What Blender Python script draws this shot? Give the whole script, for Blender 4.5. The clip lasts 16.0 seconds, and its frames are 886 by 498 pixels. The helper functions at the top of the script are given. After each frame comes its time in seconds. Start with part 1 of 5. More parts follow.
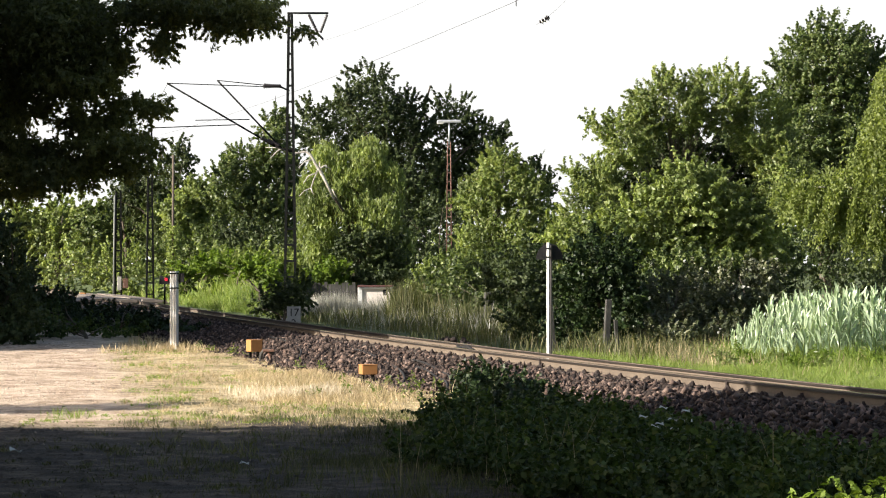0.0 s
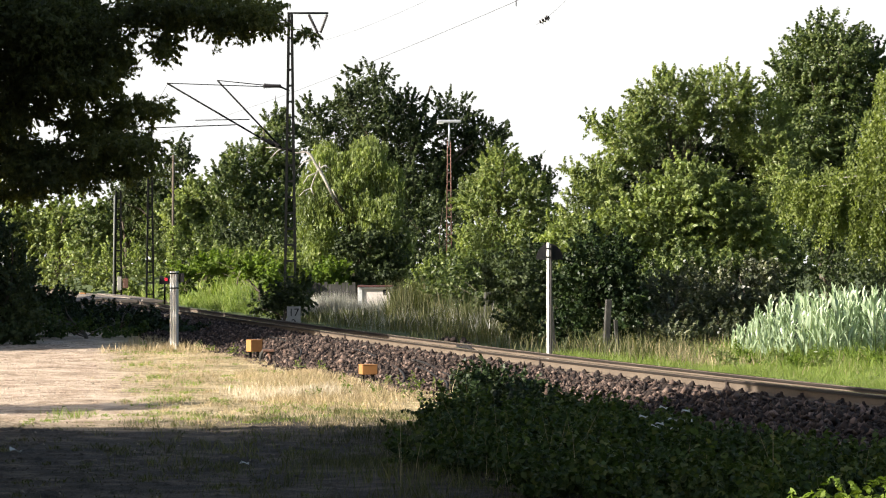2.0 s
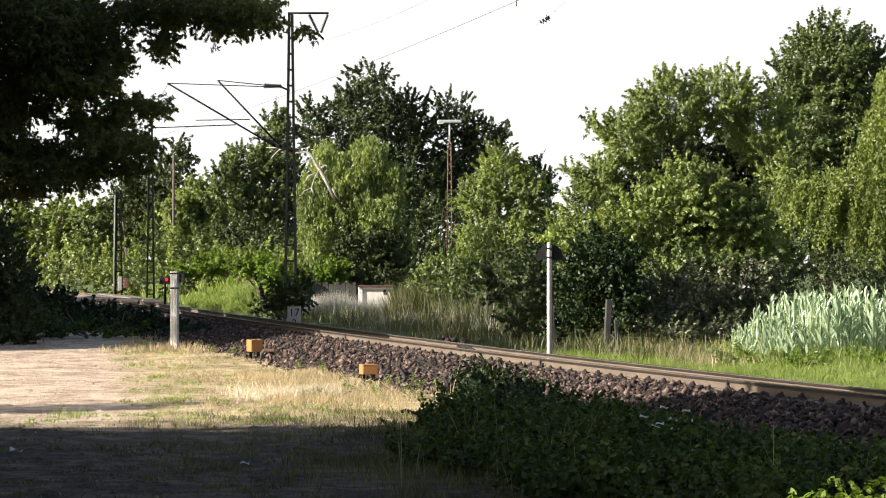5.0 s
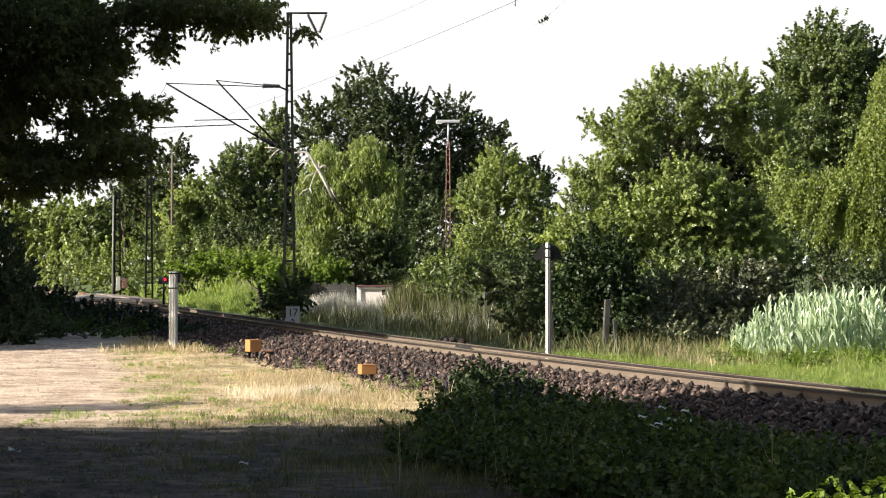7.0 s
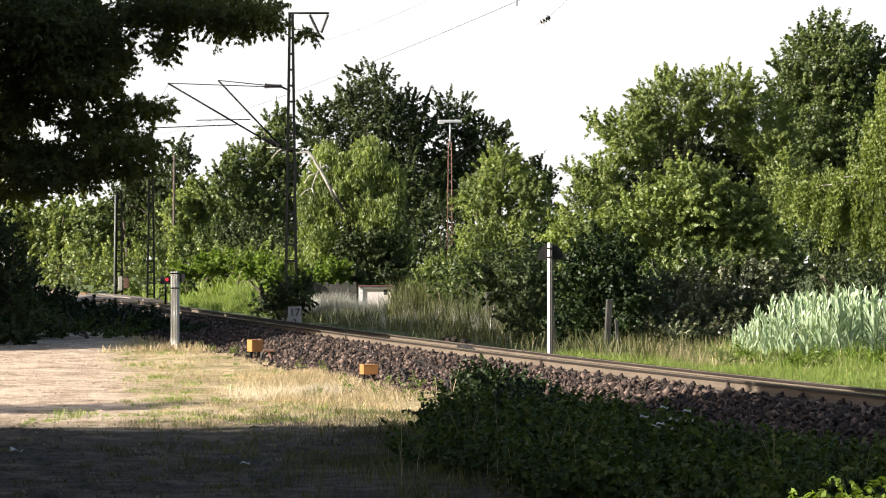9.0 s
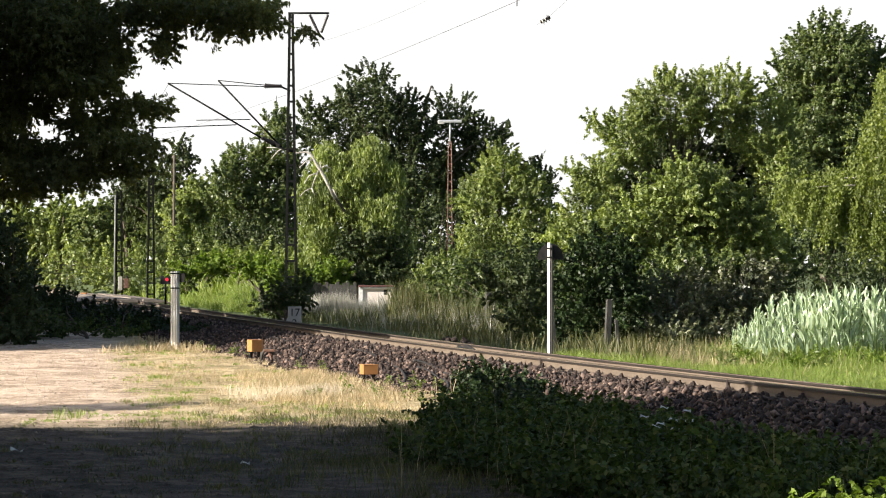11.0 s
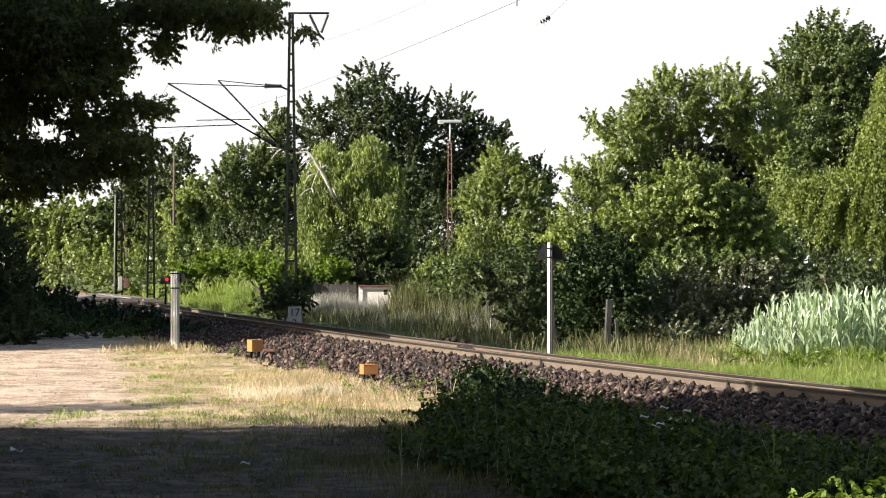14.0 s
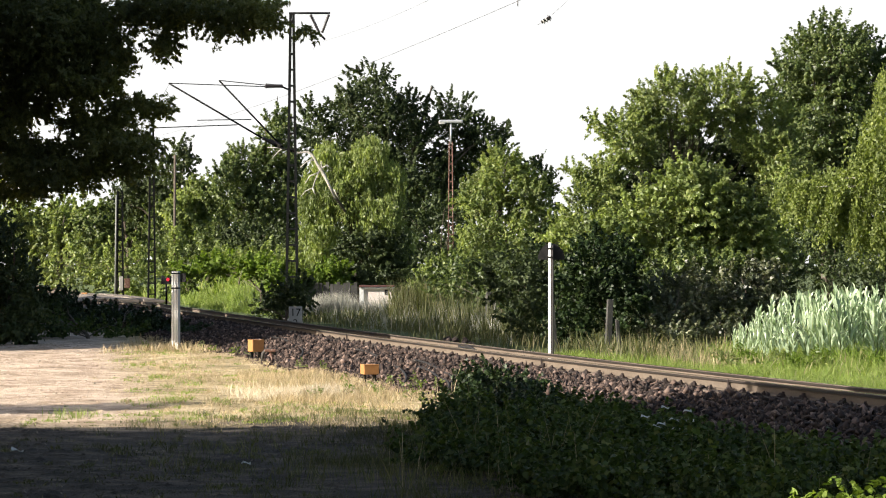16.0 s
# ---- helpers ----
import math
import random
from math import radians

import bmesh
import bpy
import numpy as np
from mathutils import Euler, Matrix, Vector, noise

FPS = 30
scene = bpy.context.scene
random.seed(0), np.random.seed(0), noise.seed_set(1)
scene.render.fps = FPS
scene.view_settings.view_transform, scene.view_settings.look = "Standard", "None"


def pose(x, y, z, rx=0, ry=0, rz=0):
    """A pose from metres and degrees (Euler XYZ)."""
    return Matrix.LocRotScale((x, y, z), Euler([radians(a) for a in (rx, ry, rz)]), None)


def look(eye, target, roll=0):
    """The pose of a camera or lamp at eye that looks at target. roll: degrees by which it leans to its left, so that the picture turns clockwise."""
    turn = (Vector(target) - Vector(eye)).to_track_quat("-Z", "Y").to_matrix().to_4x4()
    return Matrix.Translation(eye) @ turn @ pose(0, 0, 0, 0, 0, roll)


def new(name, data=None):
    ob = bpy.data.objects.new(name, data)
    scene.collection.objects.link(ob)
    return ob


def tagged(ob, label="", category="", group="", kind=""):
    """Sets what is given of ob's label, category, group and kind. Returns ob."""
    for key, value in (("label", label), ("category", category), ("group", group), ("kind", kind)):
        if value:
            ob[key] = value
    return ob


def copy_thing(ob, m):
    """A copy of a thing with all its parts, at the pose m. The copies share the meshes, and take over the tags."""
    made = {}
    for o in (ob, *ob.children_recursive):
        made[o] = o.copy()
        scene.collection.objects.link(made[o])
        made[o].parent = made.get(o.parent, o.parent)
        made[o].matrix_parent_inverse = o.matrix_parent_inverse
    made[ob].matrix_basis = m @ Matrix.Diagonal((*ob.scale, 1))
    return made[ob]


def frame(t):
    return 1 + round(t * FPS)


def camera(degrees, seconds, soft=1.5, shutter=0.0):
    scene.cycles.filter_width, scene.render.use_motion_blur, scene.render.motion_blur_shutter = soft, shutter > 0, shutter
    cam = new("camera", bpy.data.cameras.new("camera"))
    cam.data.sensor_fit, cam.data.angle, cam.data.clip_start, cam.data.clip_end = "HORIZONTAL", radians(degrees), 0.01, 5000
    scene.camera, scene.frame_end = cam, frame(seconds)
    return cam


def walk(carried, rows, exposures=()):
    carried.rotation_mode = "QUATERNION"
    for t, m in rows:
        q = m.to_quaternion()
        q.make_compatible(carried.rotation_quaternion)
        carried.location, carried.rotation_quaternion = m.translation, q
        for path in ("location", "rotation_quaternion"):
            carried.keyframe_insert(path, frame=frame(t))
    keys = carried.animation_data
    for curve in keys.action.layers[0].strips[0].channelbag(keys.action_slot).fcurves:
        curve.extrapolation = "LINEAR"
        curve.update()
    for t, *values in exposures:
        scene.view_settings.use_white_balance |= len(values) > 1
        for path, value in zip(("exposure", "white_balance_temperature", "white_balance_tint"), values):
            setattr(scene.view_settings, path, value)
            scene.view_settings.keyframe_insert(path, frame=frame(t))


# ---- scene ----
# A still camera on a tripod, long lens; only a slight drift of its heading.
EYE_Z = 2.0
cam = camera(17.44, 16.0, soft=1.1)
SWAY = [(0, 0.0), (0.5, 0.0), (1, 0.3), (1.5, 0.3), (2, 0.0), (2.5, 0.1), (3, 1.2), (3.5, 1.2), (4, 1.4), (4.2, 1.4),
        (5.3, 0.2), (6.3, -1.6), (7, -1.7), (7.5, 0.8), (8, 1.2), (8.5, 1.5), (9, 1.5), (10.2, 1.5), (11.3, 1.5),
        (12, 3.0), (12.5, 2.6), (13, 3.0), (13.5, 2.1), (14, 1.5), (14.5, 1.5), (15, 1.8), (15.5, 2.9), (16, 3.0)]
walk(cam, [(t, pose(0, 0, EYE_Z, 90.28, 0, 0.0112 * s)) for t, s in SWAY])

# World, sun, exposure.
SUN_WAY = Vector((-0.92, -0.38, 0.47)).normalized()
world = bpy.data.worlds.new("world")
scene.world = world
world.use_nodes = True
wn = world.node_tree.nodes
sky = wn.new("ShaderNodeTexSky")
sky.sky_type, sky.sun_disc = "NISHITA", False
sky.sun_elevation = math.asin(SUN_WAY.z)
sky.sun_rotation = math.atan2(SUN_WAY.x, SUN_WAY.y)
sky.dust_density, sky.air_density = 3.0, 1.0
world.node_tree.links.new(sky.outputs[0], wn["Background"].inputs[0])
wn["Background"].inputs[1].default_value = 0.076
sun = new("sun", bpy.data.lights.new("sun", "SUN"))
sun.data.energy, sun.data.angle, sun.data.color = 5.0, radians(0.6), (1.0, 0.93, 0.84)
sun.matrix_basis = look(SUN_WAY * 80, (0, 0, 0))
scene.view_settings.exposure = 1.0


def build_sky_backdrop():
    """The overexposed white haze over the far horizon."""
    m = bpy.data.materials.new("sky_haze")
    m.use_nodes = True
    t = m.node_tree
    t.nodes.remove(t.nodes["Principled BSDF"])
    e = t.nodes.new("ShaderNodeEmission")
    e.inputs[0].default_value, e.inputs[1].default_value = (1.0, 1.0, 0.985, 1), 0.56
    t.links.new(e.outputs[0], t.nodes["Material Output"].inputs[0])
    bm = bmesh.new()
    cols = []
    for i in range(41):
        a = radians(-50 + 2.5 * i)
        cols.append([bm.verts.new((2300 * math.sin(a), 2300 * math.cos(a), z)) for z in (-5, 620)])
    for a, b in zip(cols, cols[1:]):
        bm.faces.new((a[0], b[0], b[1], a[1]))
    me = bpy.data.meshes.new("sky_backdrop")
    bm.to_mesh(me)
    bm.free()
    me.materials.append(m)
    tagged(new("sky_backdrop", me), "white hazy sky over the horizon", "sky", kind="structure")


build_sky_backdrop()


# ---- materials ----
def shader(name):
    m = bpy.data.materials.new(name)
    m.use_nodes = True
    t = m.node_tree
    return m, t, t.nodes["Principled BSDF"]


def node(t, kind, **values):
    n = t.nodes.new(kind)
    for k, v in values.items():
        n.inputs[k.replace("_", " ")].default_value = v
    return n


def noise_of(t, scale, detail=4.0, rough=0.6, coords="Object"):
    c = t.nodes.new("ShaderNodeTexCoord")
    n = node(t, "ShaderNodeTexNoise", Scale=scale, Detail=detail, Roughness=rough)
    t.links.new(c.outputs[coords], n.inputs["Vector"])
    return n.outputs["Fac"]


def ramp(t, fac, stops):
    r = t.nodes.new("ShaderNodeValToRGB")
    e = r.color_ramp.elements
    while len(e) < len(stops):
        e.new(0.5)
    for el, (p, c) in zip(e, stops):
        el.position, el.color = p, (*c, 1)
    t.links.new(fac, r.inputs[0])
    return r.outputs[0]


def mixed(t, fac, a, b, blend="MIX"):
    m = t.nodes.new("ShaderNodeMix")
    m.data_type, m.blend_type = "RGBA", blend
    for sock, v in ((m.inputs[0], fac), (m.inputs[6], a), (m.inputs[7], b)):
        if isinstance(v, (int, float)):
            sock.default_value = v
        elif isinstance(v, tuple):
            sock.default_value = (*v, 1)
        else:
            t.links.new(v, sock)
    return m.outputs[2]


def maths(t, op, a, b=0.0, c=0.0, clamp=False):
    m = t.nodes.new("ShaderNodeMath")
    m.operation, m.use_clamp = op, clamp
    for sock, v in zip(m.inputs, (a, b, c)):
        if isinstance(v, (int, float)):
            sock.default_value = v
        else:
            t.links.new(v, sock)
    return m.outputs[0]


def bumped(t, bsdf, height, strength, distance):
    b = node(t, "ShaderNodeBump", Strength=strength, Distance=distance)
    t.links.new(height, b.inputs["Height"])
    t.links.new(b.outputs[0], bsdf.inputs["Normal"])


def surface(name, dark, light, rough=0.8, metal=0.0, coarse=1.5, fine=30.0, relief=0.5, depth=0.01, each=0.0, spot=None):
    """Two scales of mottling between two colours, an optional stain colour, relief, and a spread from piece to piece."""
    m, t, b = shader(name)
    big, small = noise_of(t, coarse, 5), noise_of(t, fine, 6, 0.7)
    col = ramp(t, maths(t, "ADD", maths(t, "MULTIPLY", big, 0.6), maths(t, "MULTIPLY", small, 0.4)), [(0.35, dark), (0.65, light)])
    if spot:
        col = mixed(t, ramp(t, noise_of(t, coarse * 3.1, 6, 0.7), [(0.55, (0, 0, 0)), (0.68, (1, 1, 1))]), col, spot)
    if each:
        info = t.nodes.new("ShaderNodeObjectInfo")
        k = maths(t, "ADD", maths(t, "MULTIPLY", info.outputs["Random"], each), 1 - each / 2)
        g = t.nodes.new("ShaderNodeCombineColor")
        for i in range(3):
            t.links.new(k, g.inputs[i])
        col = mixed(t, 1.0, col, g.outputs[0], "MULTIPLY")
    t.links.new(col, b.inputs["Base Color"])
    b.inputs["Roughness"].default_value, b.inputs["Metallic"].default_value = rough, metal
    bumped(t, b, small, relief, depth)
    return m


def foliage(name, stops, through_light=0.28, gloss=0.52, patch=1.0, tint=(1.25, 1.3, 0.55), warm=True, shine=0.3):
    """Leaves: colour spread from leaf to leaf and in larger patches; part of the light passes through."""
    m, t, b = shader(name)
    geo = t.nodes.new("ShaderNodeNewGeometry")
    col = ramp(t, maths(t, "ADD", maths(t, "MULTIPLY", geo.outputs["Random Per Island"], 0.7), 0.15), [(i / max(1, len(stops) - 1), c) for i, c in enumerate(stops)])
    shade = ramp(t, noise_of(t, patch, 3), [(0.33, (0.62, 0.62, 0.6) if warm else (0.68, 0.68, 0.68)), (0.67, (1.5, 1.38, 1.15) if warm else (1.22, 1.22, 1.22))])
    col = mixed(t, 1.0, col, shade, "MULTIPLY")
    t.links.new(col, b.inputs["Base Color"])
    b.inputs["Roughness"].default_value = gloss
    b.inputs["Specular IOR Level"].default_value = shine
    tr = t.nodes.new("ShaderNodeBsdfTranslucent")
    t.links.new(mixed(t, 1.0, col, tint, "MULTIPLY"), tr.inputs[0])
    mx = t.nodes.new("ShaderNodeMixShader")
    mx.inputs[0].default_value = through_light
    t.links.new(b.outputs[0], mx.inputs[1])
    t.links.new(tr.outputs[0], mx.inputs[2])
    t.links.new(mx.outputs[0], t.nodes["Material Output"].inputs[0])
    return m


LEAF_MID = foliage("leaf_mid", [(0.11, 0.17, 0.056), (0.175, 0.245, 0.082), (0.255, 0.32, 0.125), (0.38, 0.41, 0.21)], 0.42, 0.45, tint=(1.25, 1.25, 0.6), shine=0.6)
LEAF_LIGHT = foliage("leaf_light", [(0.135, 0.20, 0.065), (0.215, 0.285, 0.10), (0.32, 0.38, 0.17)], 0.4, 0.45, tint=(1.25, 1.25, 0.6), shine=0.6)
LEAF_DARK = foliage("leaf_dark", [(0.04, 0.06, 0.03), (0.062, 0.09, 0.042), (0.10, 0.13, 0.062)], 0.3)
# ivy leaves; the near-black also paints shade on brambles and the railway bank
LEAF_IVY_SHADE = foliage("leaf_ivy_shade", [(0.012, 0.025, 0.009), (0.02, 0.04, 0.012), (0.04, 0.066, 0.018)], 0.12, 0.5)
LEAF_DEEP = foliage("leaf_deep", [(0.052, 0.088, 0.03), (0.085, 0.13, 0.043), (0.135, 0.185, 0.066), (0.24, 0.28, 0.12)], 0.34, 0.45, tint=(1.2, 1.25, 0.6), shine=0.6)
LEAF_ROBINIA = foliage("leaf_robinia", [(0.10, 0.115, 0.06), (0.16, 0.18, 0.085), (0.25, 0.265, 0.12)], 0.45, 0.5)
LEAF_BIRCH = foliage("leaf_birch", [(0.11, 0.155, 0.048), (0.16, 0.21, 0.066), (0.24, 0.29, 0.115)], 0.4)
LEAF_SHRUB = foliage("leaf_shrub", [(0.044, 0.065, 0.034), (0.078, 0.10, 0.055), (0.15, 0.17, 0.11), (0.38, 0.39, 0.33)], 0.22, 0.4, shine=0.6)
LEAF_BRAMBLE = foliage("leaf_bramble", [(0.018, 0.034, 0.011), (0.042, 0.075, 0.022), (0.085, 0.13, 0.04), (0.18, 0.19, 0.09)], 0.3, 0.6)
LEAF_YELLOW = foliage("leaf_yellow", [(0.10, 0.17, 0.03), (0.15, 0.235, 0.04), (0.21, 0.29, 0.06)], 0.42)
# pale end of the ramp paints the whitish sheen on the maize leaves
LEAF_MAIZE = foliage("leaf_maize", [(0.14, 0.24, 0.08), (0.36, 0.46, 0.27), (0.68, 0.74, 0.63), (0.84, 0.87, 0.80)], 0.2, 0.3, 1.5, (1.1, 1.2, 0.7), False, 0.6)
GRASS_DRY = foliage("grass_dry", [(0.17, 0.18, 0.07), (0.40, 0.32, 0.17), (0.60, 0.48, 0.30), (0.78, 0.66, 0.46)], 0.32, 0.7, 0.8, (1.05, 1.0, 0.9), False)
GRASS_PALE = foliage("grass_pale", [(0.28, 0.29, 0.21), (0.48, 0.46, 0.39), (0.66, 0.63, 0.56)], 0.3, 0.7, 0.8, (1.0, 1.0, 0.95), False)
STRAW_WHITE = foliage("straw_white", [(0.55, 0.46, 0.31), (0.74, 0.65, 0.48), (0.84, 0.77, 0.62)], 0.3, 0.6, 0.8, (1.05, 1.0, 0.9), False)
GRASS_GREEN = foliage("grass_green", [(0.12, 0.18, 0.035), (0.19, 0.27, 0.055), (0.27, 0.34, 0.085), (0.42, 0.40, 0.20)], 0.4, 0.5, 0.8, warm=False)
# dull dark blades: tree shade over the grass is painted into the colour
GRASS_TALL = foliage("grass_tall", [(0.045, 0.06, 0.026), (0.08, 0.098, 0.04), (0.125, 0.13, 0.066), (0.30, 0.27, 0.20)], 0.3, 0.6, 0.6)
BARK = surface("bark", (0.06, 0.045, 0.03), (0.16, 0.13, 0.10), 0.9, 0, 2, 25, 0.8, 0.02)
BARK_PALE = surface("bark_pale", (0.30, 0.27, 0.22), (0.62, 0.58, 0.50), 0.8, 0, 3, 20, 0.5, 0.01, spot=(0.08, 0.07, 0.06))
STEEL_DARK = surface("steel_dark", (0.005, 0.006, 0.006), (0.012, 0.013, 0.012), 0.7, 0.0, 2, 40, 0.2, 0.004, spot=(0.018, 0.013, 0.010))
STEEL_RUST = surface("steel_rust", (0.09, 0.042, 0.028), (0.22, 0.12, 0.085), 0.85, 0.1, 3, 40, 0.4, 0.006, spot=(0.45, 0.38, 0.34))
DECK = surface("deck_concrete", (0.15, 0.12, 0.095), (0.28, 0.24, 0.20), 0.9, 0, 2, 40, 0.4, 0.006, each=0.5)
PEBBLE = surface("pebble", (0.20, 0.155, 0.11), (0.45, 0.37, 0.28), 0.9, 0, 3, 40, 0.3, 0.003)
RAIL_RUST = surface("rail_rust", (0.105, 0.078, 0.056), (0.18, 0.14, 0.103), 0.8, 0.0, 0.6, 25, 0.35, 0.004)
RAIL_BRIGHT = surface("rail_bright", (0.25, 0.24, 0.22), (0.4, 0.38, 0.36), 0.1, 1.0, 1, 60, 0.1, 0.001)
RAIL_HEAD = surface("rail_head", (0.018, 0.014, 0.011), (0.045, 0.034, 0.027), 0.6, 0.2, 0.8, 30, 0.3, 0.003)
FASTENING = surface("fastening", (0.022, 0.016, 0.014), (0.06, 0.042, 0.035), 0.85, 0.2, 4, 60, 0.5, 0.004, each=0.5)
SLEEPER = surface("sleeper_wood", (0.06, 0.045, 0.035), (0.14, 0.11, 0.085), 0.9, 0, 3, 30, 0.7, 0.01, each=0.4)
CONCRETE = surface("concrete", (0.34, 0.33, 0.30), (0.52, 0.50, 0.46), 0.9, 0, 2, 40, 0.4, 0.006)
PAINT_WHITE = surface("paint_white", (0.60, 0.60, 0.57), (0.80, 0.80, 0.77), 0.6, 0, 3, 30, 0.2, 0.003, spot=(0.45, 0.43, 0.39))
PAINT_BLACK = surface("paint_black", (0.015, 0.015, 0.016), (0.035, 0.034, 0.033), 0.6, 0, 3, 30, 0.2, 0.003)
PAINT_ORANGE = surface("paint_orange", (0.36, 0.165, 0.05), (0.46, 0.225, 0.08), 0.55, 0, 4, 40, 0.25, 0.003, spot=(0.42, 0.19, 0.07))
WALL_CREAM = surface("wall_cream", (0.70, 0.60, 0.54), (0.84, 0.76, 0.70), 0.85, 0, 1.5, 25, 0.3, 0.004)
ROOF_RED = surface("roof_red", (0.07, 0.03, 0.026), (0.13, 0.05, 0.04), 0.7, 0, 3, 30, 0.4, 0.01)
WOOD_GREY = surface("wood_grey", (0.03, 0.028, 0.025), (0.10, 0.094, 0.085), 0.9, 0, 2.5, 35, 0.7, 0.01, each=0.4)
CABLE = surface("cable_rubber", (0.007, 0.006, 0.006), (0.018, 0.016, 0.014), 0.85, 0, 5, 40, 0.3, 0.004)
CERAMIC = surface("ceramic_brown", (0.012, 0.010, 0.010), (0.03, 0.022, 0.019), 0.45, 0, 5, 30, 0.1, 0.002)
LAMP_METAL = surface("lamp_metal", (0.42, 0.43, 0.44), (0.6, 0.61, 0.62), 0.45, 0.4, 3, 30, 0.1, 0.002)
POLE_GREY = surface("pole_grey", (0.11, 0.12, 0.11), (0.20, 0.21, 0.19), 0.7, 0.0, 2, 30, 0.2, 0.004)
WIRE = surface("wire_copper", (0.05, 0.05, 0.048), (0.10, 0.09, 0.085), 0.6, 0.5, 5, 50, 0.1, 0.001)

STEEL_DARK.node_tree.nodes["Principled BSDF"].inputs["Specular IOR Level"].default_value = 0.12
PAINT_BLACK.node_tree.nodes["Principled BSDF"].inputs["Specular IOR Level"].default_value = 0.12


def ballast_material():
    m, t, b = shader("ballast_stone")
    geo = t.nodes.new("ShaderNodeNewGeometry")
    col = ramp(t, geo.outputs["Random Per Island"], [(0, (0.018, 0.012, 0.010)), (0.45, (0.05, 0.034, 0.028)), (0.8, (0.115, 0.079, 0.065)), (1, (0.28, 0.21, 0.18))])
    col = mixed(t, 1.0, col, ramp(t, noise_of(t, 0.7, 4), [(0.3, (0.7, 0.66, 0.62)), (0.7, (1.15, 1.08, 1.0))]), "MULTIPLY")
    t.links.new(col, b.inputs["Base Color"])
    b.inputs["Roughness"].default_value = 0.9
    bumped(t, b, noise_of(t, 60, 5), 0.5, 0.01)
    return m


def lamp_red():
    m, t, b = shader("signal_red")
    b.inputs["Base Color"].default_value = (0.5, 0.01, 0.02, 1)
    b.inputs["Emission Color"].default_value = (1.0, 0.03, 0.06, 1)
    b.inputs["Emission Strength"].default_value = 0.35
    return m


def ground_material():
    """Sandy, trodden lot; dry turf, darkened before the camera as painted shade; darker soil and green turf beyond the
    track.
    """
    m, t, b = shader("ground_soil")
    c = t.nodes.new("ShaderNodeTexCoord")
    s = t.nodes.new("ShaderNodeSeparateXYZ")
    t.links.new(c.outputs["Object"], s.inputs[0])
    big, mid, fine = noise_of(t, 0.35, 5), noise_of(t, 2.2, 6, 0.65), noise_of(t, 28, 6, 0.75)
    wide = noise_of(t, 0.8, 5, 0.6)
    grain = maths(t, "ADD", maths(t, "MULTIPLY", mid, 0.45), maths(t, "MULTIPLY", fine, 0.25))
    grain = maths(t, "ADD", grain, maths(t, "MULTIPLY", wide, 0.3))
    sand = ramp(t, grain, [(0.39, (0.19, 0.135, 0.085)), (0.47, (0.44, 0.32, 0.22)), (0.55, (0.72, 0.57, 0.43))])
    turf = ramp(t, grain, [(0.38, (0.10, 0.095, 0.035)), (0.48, (0.40, 0.31, 0.16)), (0.58, (0.66, 0.53, 0.34))])
    green = ramp(t, grain, [(0.34, (0.035, 0.05, 0.015)), (0.5, (0.07, 0.10, 0.025)), (0.64, (0.13, 0.16, 0.05))])
    edge = maths(t, "ADD", s.outputs[0], maths(t, "MULTIPLY", s.outputs[1], 0.1304))
    edge = maths(t, "ADD", edge, maths(t, "MULTIPLY", maths(t, "SUBTRACT", mid, 0.5), 2.4))
    lot = maths(t, "MULTIPLY", maths(t, "SUBTRACT", 1.7, edge), 0.9, clamp=True)
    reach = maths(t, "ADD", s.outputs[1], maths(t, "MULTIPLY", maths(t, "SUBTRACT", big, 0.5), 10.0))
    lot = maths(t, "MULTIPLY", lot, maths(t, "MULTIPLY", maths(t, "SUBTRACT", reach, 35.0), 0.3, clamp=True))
    # near-black soil ramp below y of about 35: tree shade painted in
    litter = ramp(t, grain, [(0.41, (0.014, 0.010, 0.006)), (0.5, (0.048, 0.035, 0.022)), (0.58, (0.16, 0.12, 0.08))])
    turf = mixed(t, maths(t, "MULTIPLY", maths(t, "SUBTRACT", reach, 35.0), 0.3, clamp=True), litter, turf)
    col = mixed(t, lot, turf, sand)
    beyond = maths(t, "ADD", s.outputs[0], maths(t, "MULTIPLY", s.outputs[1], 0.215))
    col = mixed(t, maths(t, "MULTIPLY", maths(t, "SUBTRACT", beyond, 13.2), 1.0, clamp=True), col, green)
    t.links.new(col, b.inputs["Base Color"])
    b.inputs["Roughness"].default_value = 0.95
    bumped(t, b, grain, 0.9, 0.09)
    return m


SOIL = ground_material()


# ---- mesh helpers ----
def part(name, data, material, parent=None, label=""):
    """Links a bmesh or a mesh as one object, under a thing or a part."""
    if isinstance(data, bmesh.types.BMesh):
        me = bpy.data.meshes.new(name)
        data.to_mesh(me)
        data.free()
    else:
        me = data
    if not me.materials:
        me.materials.append(material)
    ob = new(name, me)
    if parent:
        ob.parent = parent
    return tagged(ob, label)


def thing(name, m, label, category, group="", kind=""):
    ob = new(name)
    ob.matrix_basis = m
    return tagged(ob, label, category, group, kind)


def array_mesh(name, verts, faces):
    """A mesh from numpy arrays: verts (n, 3), faces (m, k)."""
    me = bpy.data.meshes.new(name)
    faces = np.asarray(faces, dtype=np.int32)
    n, k = faces.shape
    me.vertices.add(len(verts))
    me.vertices.foreach_set("co", np.asarray(verts, dtype=np.float32).ravel())
    me.loops.add(n * k)
    me.loops.foreach_set("vertex_index", faces.ravel())
    me.polygons.add(n)
    me.polygons.foreach_set("loop_start", np.arange(n, dtype=np.int32) * k)
    me.update(calc_edges=True)
    return me


